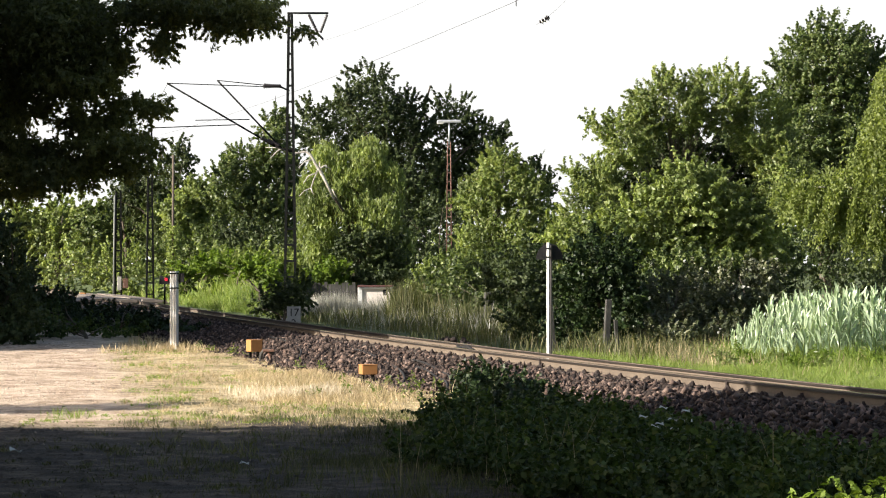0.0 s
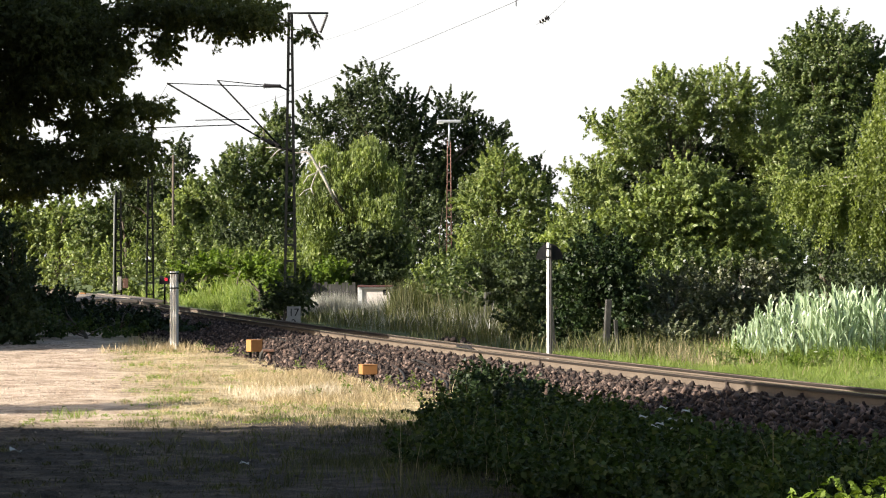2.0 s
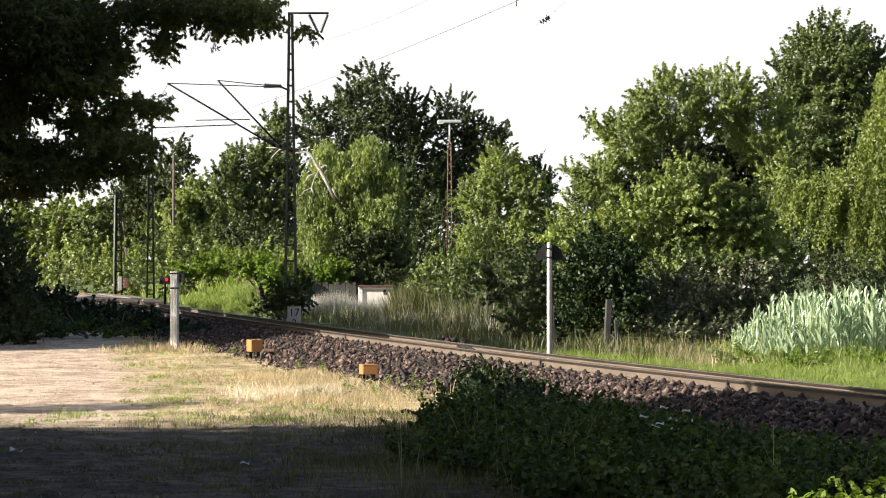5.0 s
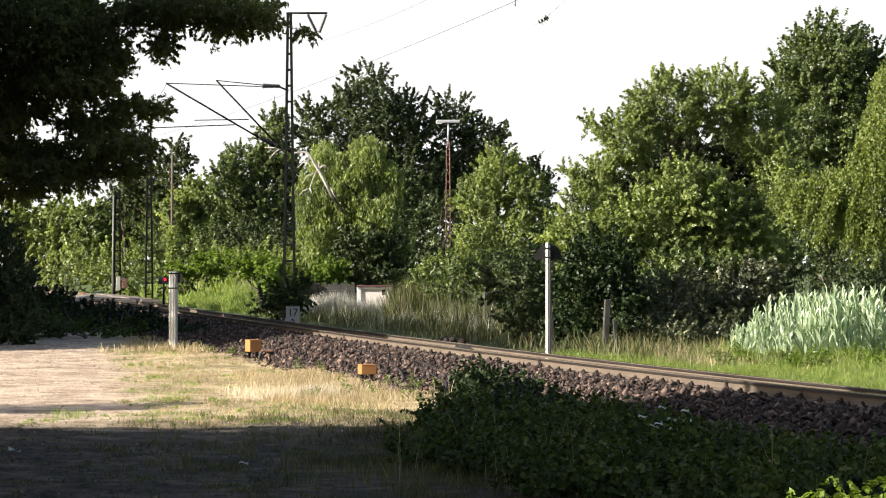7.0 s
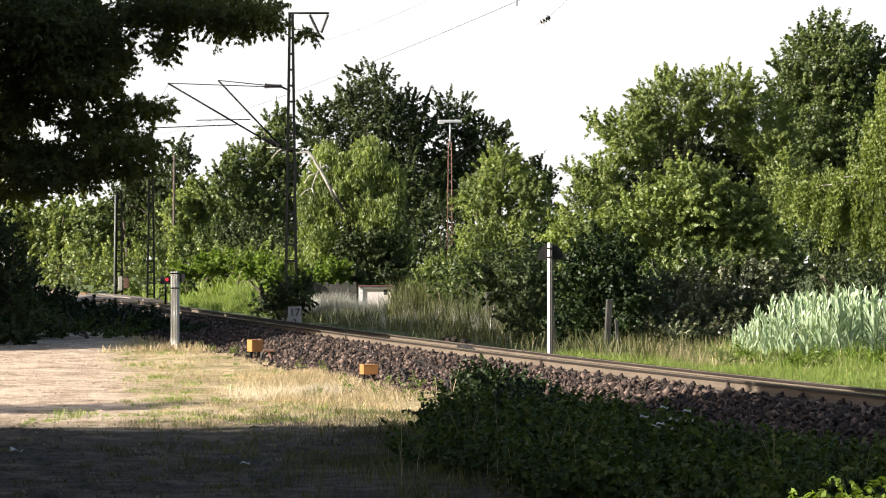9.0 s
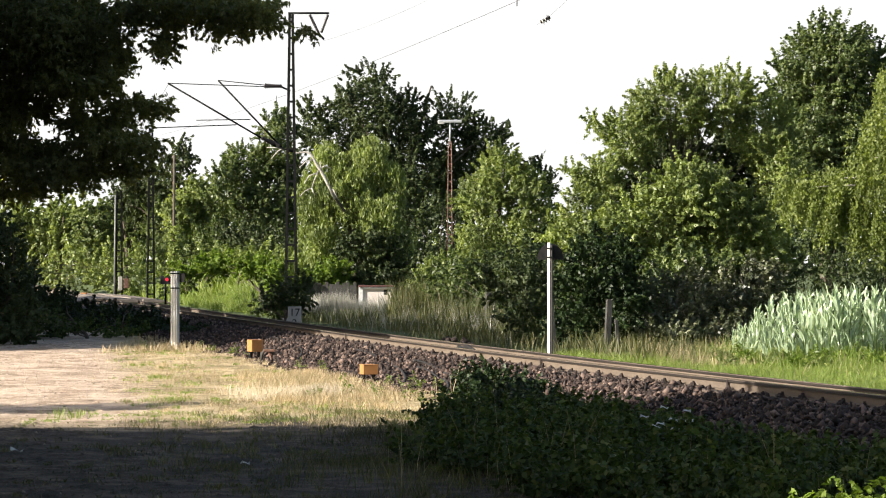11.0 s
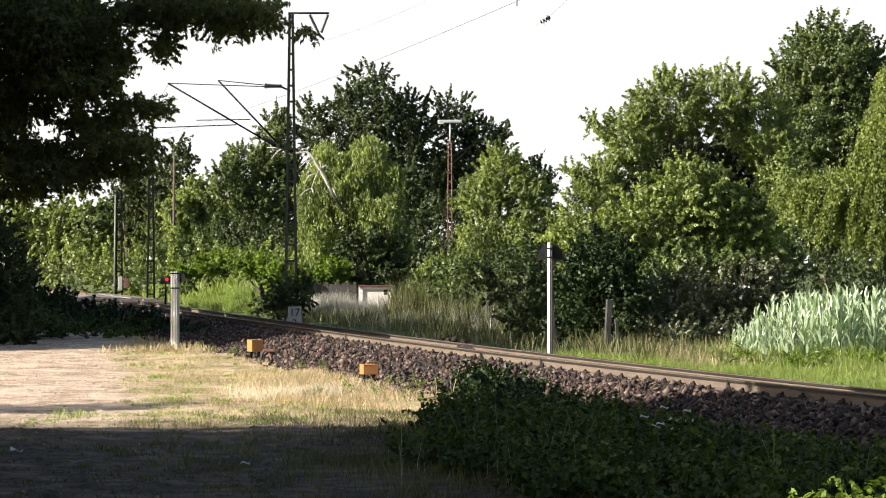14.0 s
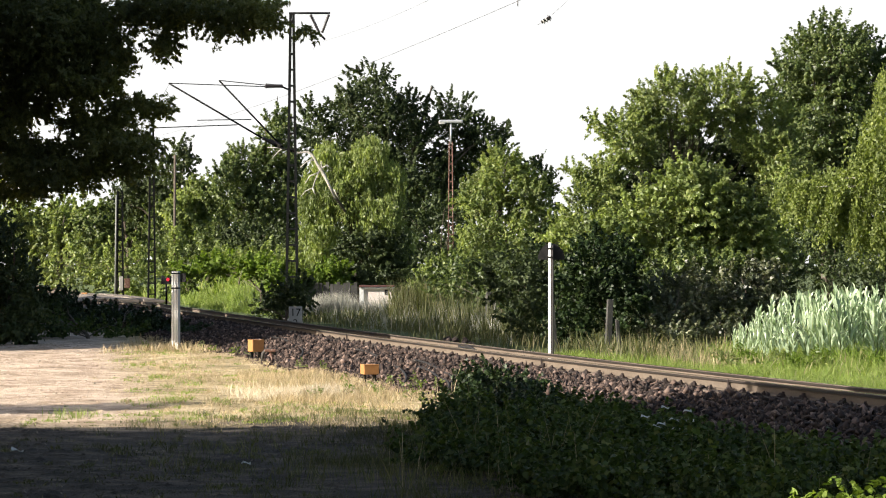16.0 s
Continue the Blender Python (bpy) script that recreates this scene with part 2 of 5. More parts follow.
def box(bm, x, y, z, sx, sy, sz, bevel=0.0, m=None):
    """A box about a centre, with bevelled edges, added to a bmesh."""
    made = bmesh.ops.create_cube(bm, size=1)["verts"]
    bmesh.ops.transform(bm, verts=made, matrix=(m or Matrix()) @ Matrix.Translation((x, y, z)) @ Matrix.Diagonal((sx, sy, sz, 1)))
    if bevel:
        edges = list({e for v in made for e in v.link_edges})
        bmesh.ops.bevel(bm, geom=edges, offset=bevel, segments=2, affect="EDGES", profile=0.6)
    return bm


def boxed(*a, **k):
    return box(bmesh.new(), *a, **k)


def tube(bm, points, radii, sides=8):
    """A round tube through points, with a radius at each."""
    rings, last = [], None
    points = [Vector(p) for p in points]
    for i, p in enumerate(points):
        way = (points[min(i + 1, len(points) - 1)] - points[max(i - 1, 0)]).normalized()
        u = way.orthogonal().normalized() if last is None else (last - way * last.dot(way)).normalized()
        last, v = u, way.cross(u)
        r = radii[i] if isinstance(radii, (list, tuple)) else radii
        rings.append([bm.verts.new(p + (u * math.cos(a) + v * math.sin(a)) * r) for a in (2 * math.pi * j / sides for j in range(sides))])
    for a, b in zip(rings, rings[1:]):
        for j in range(sides):
            bm.faces.new((a[j], a[(j + 1) % sides], b[(j + 1) % sides], b[j])).smooth = True
    bm.faces.new(rings[0][::-1])
    bm.faces.new(rings[-1])
    return bm


def smooth(lo, hi, v):
    k = np.clip((np.asarray(v, dtype=float) - lo) / (hi - lo), 0, 1)
    return k * k * (3 - 2 * k)


def near_rail(y):
    return 7.768 - 0.18717 * y + 126.6 / y


def track_frame(y):
    """Centre of the track at depth y, its heading (away) and its far-side normal, in plan."""
    slope = -0.18717 - 126.6 / (y * y)
    way = Vector((slope, 1, 0)).normalized()
    far = Vector((way.y, -way.x, 0))
    return Vector((near_rail(y), y, 0)) + far * 0.75, way, far


def ground_z(x, y):
    x, y = np.asarray(x, dtype=float), np.asarray(y, dtype=float)
    s = (x - near_rail(np.maximum(y, 25.0))) * 0.97 - 0.75
    bank = 1.75 * smooth(-5.0, -7.2, x) * smooth(4.0, 8.5, s) * smooth(98, 122, y) * (1 - 0.5 * smooth(150, 220, y))
    bump = 0.035 * np.sin(x * 0.9 + 0.6 * np.sin(y * 0.31)) * np.cos(y * 0.43 + x * 0.2)
    return bank + bump * smooth(20, 30, y) * (1 - smooth(3, 1.5, np.abs(s)) * 0.5)


# ---- ground, track ----
def build_ground():
    def axis(stops):
        return np.concatenate([np.linspace(a, b, n, endpoint=False) for a, b, n in stops])
    xs = np.append(axis([(-1500, -60, 14), (-60, -20, 20), (-20, 18, 110), (18, 60, 20), (60, 1500, 14)]), 1500)
    ys = np.append(axis([(-600, 10, 20), (10, 20, 6), (20, 160, 200), (160, 260, 30), (260, 2500, 20)]), 2500)
    gx, gy = np.meshgrid(xs, ys)
    v = np.stack([gx.ravel(), gy.ravel(), ground_z(gx, gy).ravel()], 1)
    w = len(xs)
    i = (np.arange(len(ys) - 1)[:, None] * w + np.arange(w - 1)).ravel()
    me = array_mesh("ground", v, np.stack([i, i + 1, i + w + 1, i + w], 1))
    me.polygons.foreach_set("use_smooth", [True] * len(me.polygons))
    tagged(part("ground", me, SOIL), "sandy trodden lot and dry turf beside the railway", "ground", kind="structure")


def sweep(bm, profile, ys, closed=True):
    """Sweeps a (side, height) profile along the track."""
    rings = []
    for y in ys:
        c, way, far = track_frame(y)
        rings.append([bm.verts.new(c + far * s + Vector((0, 0, z))) for s, z in profile])
    n = len(profile)
    for a, b in zip(rings, rings[1:]):
        for j in range(n if closed else n - 1):
            bm.faces.new((a[j], a[(j + 1) % n], b[(j + 1) % n], b[j]))
    if closed:
        bm.faces.new(rings[0][::-1])
        bm.faces.new(rings[-1])
    bmesh.ops.recalc_face_normals(bm, faces=bm.faces)
    return bm


TRACK_YS = [29 + 1.5 * i for i in range(60)] + [119 + 6 * i for i in range(24)]


def sleeper_stations(y0, y1, step):
    y, out = y0, []
    while y < y1:
        out.append(y)
        y += step * track_frame(y)[1].y
    return out


def build_track():
    bed = sweep(bmesh.new(), [(-3.45, -0.05), (-1.75, 0.20), (-1.3, 0.235), (1.3, 0.15), (1.75, 0.12), (3.3, -0.05)], TRACK_YS)
    stone = ballast_material()
    tagged(part("ballast_bed", bed, stone), "brown crushed stone ballast under the railway track", "ballast", kind="structure")
    # loose stones over the near shoulder and between the sleepers
    rng = np.random.default_rng(5)
    n = 42000
    y = 30 + 62 * rng.random(n) ** 1.25
    s = -3.75 + 2.75 * rng.random(n) ** 0.9
    keep = (s > -3.3 + 0.25 * np.sin(y * 1.3)) | (rng.random(n) < 0.12)
    y, s = y[keep], s[keep]
    n = len(y)
    z = np.interp(s, [-3.45, -1.75, -1.3, 0], [-0.03, 0.225, 0.27, 0.23]) + rng.normal(0, 0.024, n)
    z = np.maximum(z + 0.012 * rng.random(n), 0.01)
    slope = -0.18717 - 126.6 / (y * y)
    ln = np.sqrt(1 + slope ** 2)
    fx, fy = 1 / ln, -slope / ln
    px, py = near_rail(y) + fx * (0.75 + s), y + fy * (0.75 + s)
    octa = np.array([(1, 0, 0), (-1, 0, 0), (0, 1, 0), (0, -1, 0), (0, 0, 1), (0, 0, -1)], dtype=float)
    tri = np.array([(0, 2, 4), (2, 1, 4), (1, 3, 4), (3, 0, 4), (2, 0, 5), (1, 2, 5), (3, 1, 5), (0, 3, 5)])
    size = rng.uniform(0.018, 0.046, n)[:, None, None]
    v = octa[None] * rng.uniform(0.4, 1.8, (n, 1, 3)) + rng.normal(0, 0.4, (n, 6, 3))
    a = rng.random(n) * 6.283
    ca, sa = np.cos(a)[:, None], np.sin(a)[:, None]
    v = np.stack([v[..., 0] * ca - v[..., 1] * sa, v[..., 0] * sa + v[..., 1] * ca, v[..., 2] * 0.85], 2) * size
    v += np.stack([px, py, z], 1)[:, None, :]
    f = tri[None] + (np.arange(n) * 6)[:, None, None]
    tagged(part("ballast_stones", array_mesh("ballast_stones", v.reshape(-1, 3), f.reshape(-1, 3)), stone),
           "loose angular brown ballast stones on the track shoulder", "gravel", kind="stuff")
    track = thing("railway_track", Matrix(), "single railway track with rusty rails on sleepers, curving away", "railway track", kind="structure")
    # rail section: foot, web, head
    sec = [(-0.062, 0), (0.062, 0), (0.062, 0.012), (0.012, 0.028), (0.008, 0.112), (0.037, 0.117), (0.037, 0.146), (0.027, 0.154),
           (-0.027, 0.154), (-0.037, 0.146), (-0.037, 0.117), (-0.008, 0.112), (-0.012, 0.028), (-0.062, 0.012)]
    for side, base, label in ((-0.75, 0.296, "rusty brown rail with a worn head"), (0.75, 0.206, "rusty brown rail with a worn head")):
        bm = sweep(bmesh.new(), [(side + a, base + b) for a, b in sec], TRACK_YS)
        bm.faces.ensure_lookup_table()
        for i in range(len(sec) * (len(TRACK_YS) - 1)):
            bm.faces[i].material_index = 1 if i % len(sec) in (4, 5, 9, 10) else 0
        rail = part("rail", bm, RAIL_RUST, track, label)
        rail.data.materials.append(RAIL_HEAD)
        part("running_surface", sweep(bmesh.new(), [(side - 0.022, base + 0.1535), (side + 0.022, base + 0.1535), (side + 0.022, base + 0.1565), (side - 0.022, base + 0.1565)], TRACK_YS),
             RAIL_BRIGHT, rail, "worn steel running surface")
    cant = math.atan2(-0.09, 1.5)
    sleeper_me, clip_me = bpy.data.meshes.new("sleeper"), bpy.data.meshes.new("fastening")
    b = boxed(0, 0, 0, 2.4, 0.24, 0.16, bevel=0.012)
    b.to_mesh(sleeper_me)
    sleeper_me.materials.append(SLEEPER)
    # ribbed plate, clamp and nut beside the rail foot
    b = bmesh.new()
    box(b, 0, 0, 0.012, 0.13, 0.17, 0.024)
    made = bmesh.ops.create_cone(b, cap_ends=True, segments=7, radius1=0.056, radius2=0.034, depth=0.04)["verts"]
    bmesh.ops.translate(b, verts=made, vec=(-0.005, 0, 0.035))
    made = bmesh.ops.create_cone(b, cap_ends=True, segments=6, radius1=0.024, radius2=0.018, depth=0.03)["verts"]
    bmesh.ops.translate(b, verts=made, vec=(0.008, 0.01, 0.062))
    b.to_mesh(clip_me)
    b.free()
    clip_me.materials.append(FASTENING)
    for y in sleeper_stations(30, 152, 0.63):
        c, way, far = track_frame(y)
        turn = Matrix(((far.x, way.x, 0, c.x), (far.y, way.y, 0, c.y), (0, 0, 1, 0.17), (0, 0, 0, 1)))
        sl = part("sleeper", sleeper_me, SLEEPER, track)
        sl.matrix_basis = turn @ Matrix.Rotation(-cant, 4, "Y") @ pose(random.uniform(-0.03, 0.03), 0, 0)
        for side in ((-0.86, 0.86) if y < 90 else (-0.86,)):
            cl = part("fastening", clip_me, FASTENING, sl)
            cl.matrix_basis = pose(side, 0, 0.075, random.uniform(-12, 12), random.uniform(-12, 12), random.uniform(-30, 30))
            k = random.uniform(0.75, 1.15)
            cl.scale = (k, k, k)
    # joints: fishplates on the near rail's outer side
    for y in (38.6, 47.2, 63.5):
        c, way, far = track_frame(y)
        turn = Matrix(((far.x, way.x, 0, c.x), (far.y, way.y, 0, c.y), (0, 0, 1, 0), (0, 0, 0, 1)))
        fp = part("rail_joint", boxed(-0.786, 0, 0.372, 0.02, 0.05, 0.15, bevel=0.004), FASTENING, track, "dark steel joint clamp")
        fp.matrix_basis = turn


def build_crossing():
    """Level crossing deck far along the track."""
    deck = thing("level_crossing_deck", Matrix(), "worn grey concrete panels of a level crossing between the rails", "level crossing")
    me = bpy.data.meshes.new("panel")
    b = boxed(0, 0, 0, 1.3, 1.75, 0.12, bevel=0.015)
    b.to_mesh(me)
    me.materials.append(DECK)
    for y in sleeper_stations(126, 152, 1.8):
        c, way, far = track_frame(y)
        turn = Matrix(((far.x, way.x, 0, c.x), (far.y, way.y, 0, c.y), (0, 0, 1, 0), (0, 0, 0, 1)))
        for s, z, ry in ((-1.5, 0.37, -6), (0, 0.37, 3), (1.5, 0.32, 3)):
            p = part("panel", me, DECK, deck)
            p.matrix_basis = turn @ pose(s, 0, z, random.uniform(-1, 1), ry + random.uniform(-1, 1), random.uniform(-1, 1))


build_ground()
build_track()
build_crossing()


# ---- plants ----
def unit(v):
    return v / np.maximum(np.linalg.norm(v, axis=1, keepdims=True), 1e-6)


def leaf_mesh(name, rng, at, axis, length, width, face=None, oval=False):
    """One folded, pointed leaf blade at every point, lying along its axis."""
    n = len(at)
    axis = unit(axis)
    face = np.array((0, 0, 0.9)) if face is None else face * 1.5
    side = unit(np.cross(axis, rng.normal(0, 0.5, (n, 3)) + face))
    up = np.cross(side, axis)
    ln = (length * rng.uniform(0.65, 1.3, n))[:, None]
    wd = (width * rng.uniform(0.7, 1.25, n))[:, None]
    fold = up * wd * rng.uniform(0.05, 0.3, n)[:, None]
    if oval:
        tip = at + axis * ln * 0.5 - up * ln * 0.15
        lo, hi = at - axis * ln * 0.22 + fold, at + axis * ln * 0.16 + fold * 0.7
        v = np.stack([at - axis * ln * 0.5, lo + side * wd * 0.46, hi + side * wd * 0.42, tip, hi - side * wd * 0.42, lo - side * wd * 0.46], 1)
        return array_mesh(name, v.reshape(-1, 3), np.arange(n * 6).reshape(n, 6))
    v = np.stack([at - axis * ln * 0.5, at - axis * ln * 0.05 + side * wd * 0.5 + fold, at + axis * ln * 0.5 - up * ln * 0.12, at - axis * ln * 0.05 - side * wd * 0.5 + fold], 1)
    f = np.arange(n * 4).reshape(n, 4)
    return array_mesh(name, v.reshape(-1, 3), f)


def on_skin(rng, lobes, count):
    """Spray centres on the joined skin of the lobes (x, y, z, rx, ry, rz), with hollows and a few twigs that stick out."""
    lobes = np.array(lobes, dtype=float)
    w = (lobes[:, 3] * lobes[:, 4] * lobes[:, 5]) ** (2 / 3)
    at, way, deep = [], [], []
    while sum(len(a) for a in at) < count:
        k = rng.choice(len(lobes), count * 2, p=w / w.sum())
        d = unit(rng.normal(0, 1, (len(k), 3)))
        lump = np.sin(d[:, 0] * 5.1 + k * 7.3) * np.sin(d[:, 1] * 4.3 + k * 14.6) + 0.7 * np.sin(d[:, 2] * 6.7 + k * 21.9)
        r = 0.79 + 0.11 * lump + 0.06 * rng.normal(0, 1, len(k))
        stray = rng.random(len(k)) < 0.10
        r = np.where(stray, rng.uniform(0.94, 1.06, len(k)), np.minimum(r, 0.93))
        p = lobes[k, :3] + d * lobes[k, 3:] * r[:, None]
        inside = np.linalg.norm((p[:, None] - lobes[None, :, :3]) / lobes[None, :, 3:], axis=2)
        inside[np.arange(len(k)), k] = 9
        keep = inside.min(axis=1) > 0.72
        if not keep.any():
            keep[:] = True
        at.append(p[keep])
        way.append(d[keep])
        deep.append(np.where(stray, 0.45, 1.0)[keep])
    return np.concatenate(at)[:count], np.concatenate(way)[:count], np.concatenate(deep)[:count]


def in_core(rng, lobes, count):
    """Leaf places inside the lobes, away from their skin."""
    lobes = np.array(lobes, dtype=float)
    w = lobes[:, 3] * lobes[:, 4] * lobes[:, 5]
    k = rng.choice(len(lobes), count, p=w / w.sum())
    d = unit(rng.normal(0, 1, (count, 3)))
    return lobes[k, :3] + d * lobes[k, 3:] * (0.2 + 0.55 * rng.random(count) ** 0.6)[:, None]


CROWNS = []


def leaves_of(rng, lobes, sprays, per, size, core, droop=0.0, lift=0.45):
    """Leaf places, axes and faces: leafy twigs over the skin and a looser core."""
    cen, out, small = on_skin(rng, lobes, sprays)
    size = size * rng.uniform(0.6, 1.45, sprays) * small
    k = np.repeat(np.arange(sprays), np.maximum(3, (per * small * rng.uniform(0.7, 1.3, sprays)).astype(int)))
    n = len(k)
    if droop:
        strand = rng.integers(0, 9, n)
        turn = strand * 2.4 + k * 1.7
        off = np.stack([np.cos(turn), np.sin(turn), np.zeros(n)], 1) * (size[k] * (0.35 + 0.08 * strand))[:, None]
        f = rng.random(n)
        hang = droop * (0.45 + 0.55 * np.abs(np.sin(k * 3.1 + strand * 1.9)))
        at = cen[k] + off * (0.7 + 0.3 * f[:, None]) + rng.normal(0, 0.035, (n, 3))
        at[:, 2] += 0.2 * size[k] - f * hang
        axis = rng.normal(0, 0.35, (n, 3)) + np.array((0, 0, -1.0))
        face = unit(off + rng.normal(0, 0.2, (n, 3)))
    else:
        # a leafy twig: thick at its foot, thin at its tip, rising and spreading outwards
        twig = unit(0.75 * out + 0.75 * rng.normal(0, 0.6, (sprays, 3)) + np.array((0, 0, lift)))
        f = rng.random(n) ** 0.85
        ring = unit(rng.normal(0, 1, (n, 3)))
        girth = size[k] * (0.56 - 0.42 * f) * rng.uniform(0.2, 1.2, n)
        at = cen[k] + twig[k] * (size[k] * (2.9 * f - 1.0))[:, None] + ring * girth[:, None]
        face = unit(ring * 0.8 + 0.6 * out[k] + np.array((0, 0, 0.5)) + rng.normal(0, 0.5, (n, 3)))
        axis = np.cross(face, rng.normal(0, 1, (n, 3))) + 0.5 * twig[k] + np.array((0, 0, -0.25))
    m = int(n * core)
    if m:
        q = in_core(rng, lobes, m)
        at = np.concatenate([at, q])
        axis = np.concatenate([axis, rng.normal(0, 1, (m, 3))])
        face = np.concatenate([face, unit(rng.normal(0, 1, (m, 3)))])
    return at, axis, face, cen


def tree(name, base, lobes, clumps, per, spread, leaf, material, label, seed, trunk=0.16, bark=None, droop=0.0, category="tree", limbs=26, group="", oval=False, core=0.22, lift=0.45):
    rng = np.random.default_rng(seed)
    x, y = base
    z = float(ground_z(x, y))
    top = thing(name, pose(x, y, z), label, category, group)
    org = np.array((x, y, z))
    at, axis, face, cen = leaves_of(rng, lobes, max(6, clumps * 3 // 4), per * 1.25, spread * 1.02, core, droop, lift)
    cen[:, 2] = np.maximum(cen[:, 2], z + 0.15)
    at[:, 2] = np.maximum(at[:, 2], z + 0.06)
    crown = part("crown", leaf_mesh("crown", rng, at - org, axis, *leaf, face, oval), material, top)
    if y > 26 and category == "tree":
        CROWNS.append(crown)
    bm = bmesh.new()
    hi = max(l[2] + 0.5 * l[5] for l in lobes) - z
    mid = np.array([l[:2] for l in lobes]).mean(axis=0) - org[:2]
    spine = [Vector((mid[0] * f ** 1.5 + 0.12 * math.sin(seed + 5 * f), mid[1] * f ** 1.5 + 0.1 * math.cos(seed * 2 + 4 * f), hi * f - 0.05)) for f in (0, 0.15, 0.35, 0.55, 0.78, 1)]
    tube(bm, spine, [trunk * f for f in (1.25, 1, 0.85, 0.62, 0.35, 0.12)], 9)
    part("trunk", bm, bark or BARK, top)
    pick = rng.choice(len(cen), min(limbs, len(cen)), replace=False)
    for i in pick:
        end = Vector(cen[i] - org)
        f = min(0.92, max(0.12, end.z / hi * rng.uniform(0.45, 0.8)))
        j = f * 5
        lo = spine[min(5, int(j))].lerp(spine[min(5, int(j) + 1)], j - int(j))
        r = trunk * 0.32 * (1.1 - f)
        bend = lo.lerp(end, 0.5) + Vector((0, 0, 0.12 * (end - lo).length))
        part("limb", tube(bmesh.new(), [lo, lo.lerp(bend, 0.6), bend.lerp(end, 0.3), end], [r, r * 0.75, r * 0.5, r * 0.15], 5), bark or BARK, top)
    return top


def grass(name, rng, x, y, height, width, material, label, lean=0.35, seedheads=0.0):
    """Blades in two bent segments at the given spots."""
    n = len(x)
    z = ground_z(x, y)
    h = height * rng.uniform(0.45, 1.25, n) * (0.85 + 0.4 * np.sin(x * 1.9 + np.sin(y * 0.9)) * np.sin(y * 0.7 + 1.3 * np.sin(x * 1.1)))
    a = rng.random(n) * 6.283
    bend = lean * h * rng.uniform(0.2, 1.4, n)
    w = width * rng.uniform(0.6, 1.3, n)
    bx, by = np.cos(a) * bend, np.sin(a) * bend
    t = rng.random(n) * 3.14
    wx, wy = np.cos(t) * w * 0.5, np.sin(t) * w * 0.5
    mid = np.where(rng.random(n) < seedheads, 1.8, 1.0)
    p0 = np.stack([x, y, z - 0.01], 1)
    p1 = np.stack([x + bx * 0.3, y + by * 0.3, z + h * 0.45], 1)
    p2 = np.stack([x + bx, y + by, z + h], 1)
    w3 = np.stack([wx, wy, np.zeros(n)], 1)
    m = mid[:, None]
    v = np.stack([p0, p1 + w3 * m, p2, p1 - w3 * m], 1)
    me = array_mesh(name, v.reshape(-1, 3), np.arange(n * 4).reshape(n, 4))
    return tagged(part(name, me, material), label, "grass", kind="stuff")


def patchy(rng, n, x0, x1, y0, y1, scale, cut=0.0):
    """Spots in a rectangle of the plan, thick in some places and thin in others."""
    x, y = rng.uniform(x0, x1, n), rng.uniform(y0, y1, n)
    k = np.sin(x * scale + 1.7 * np.sin(y * scale * 0.63)) * np.sin(y * scale * 0.8 + 1.3 * np.sin(x * scale * 0.77)) + 0.5 * np.sin(x * scale * 3.1 + y * scale * 2.3)
    keep = k + rng.normal(0, 0.5, n) > cut
    return x[keep], y[keep]


def tufts(rng, x, y, per, spread):
    """Many blades close round each spot."""
    k = np.repeat(np.arange(len(x)), rng.poisson(per, len(x)))
    r = spread * rng.uniform(0.3, 1.6, len(x))[k]
    return x[k] + rng.normal(0, 1, len(k)) * r, y[k] + rng.normal(0, 1, len(k)) * r * 1.6


def side_of_track(x, y):
    return (x - near_rail(y)) * 0.97 - 0.75


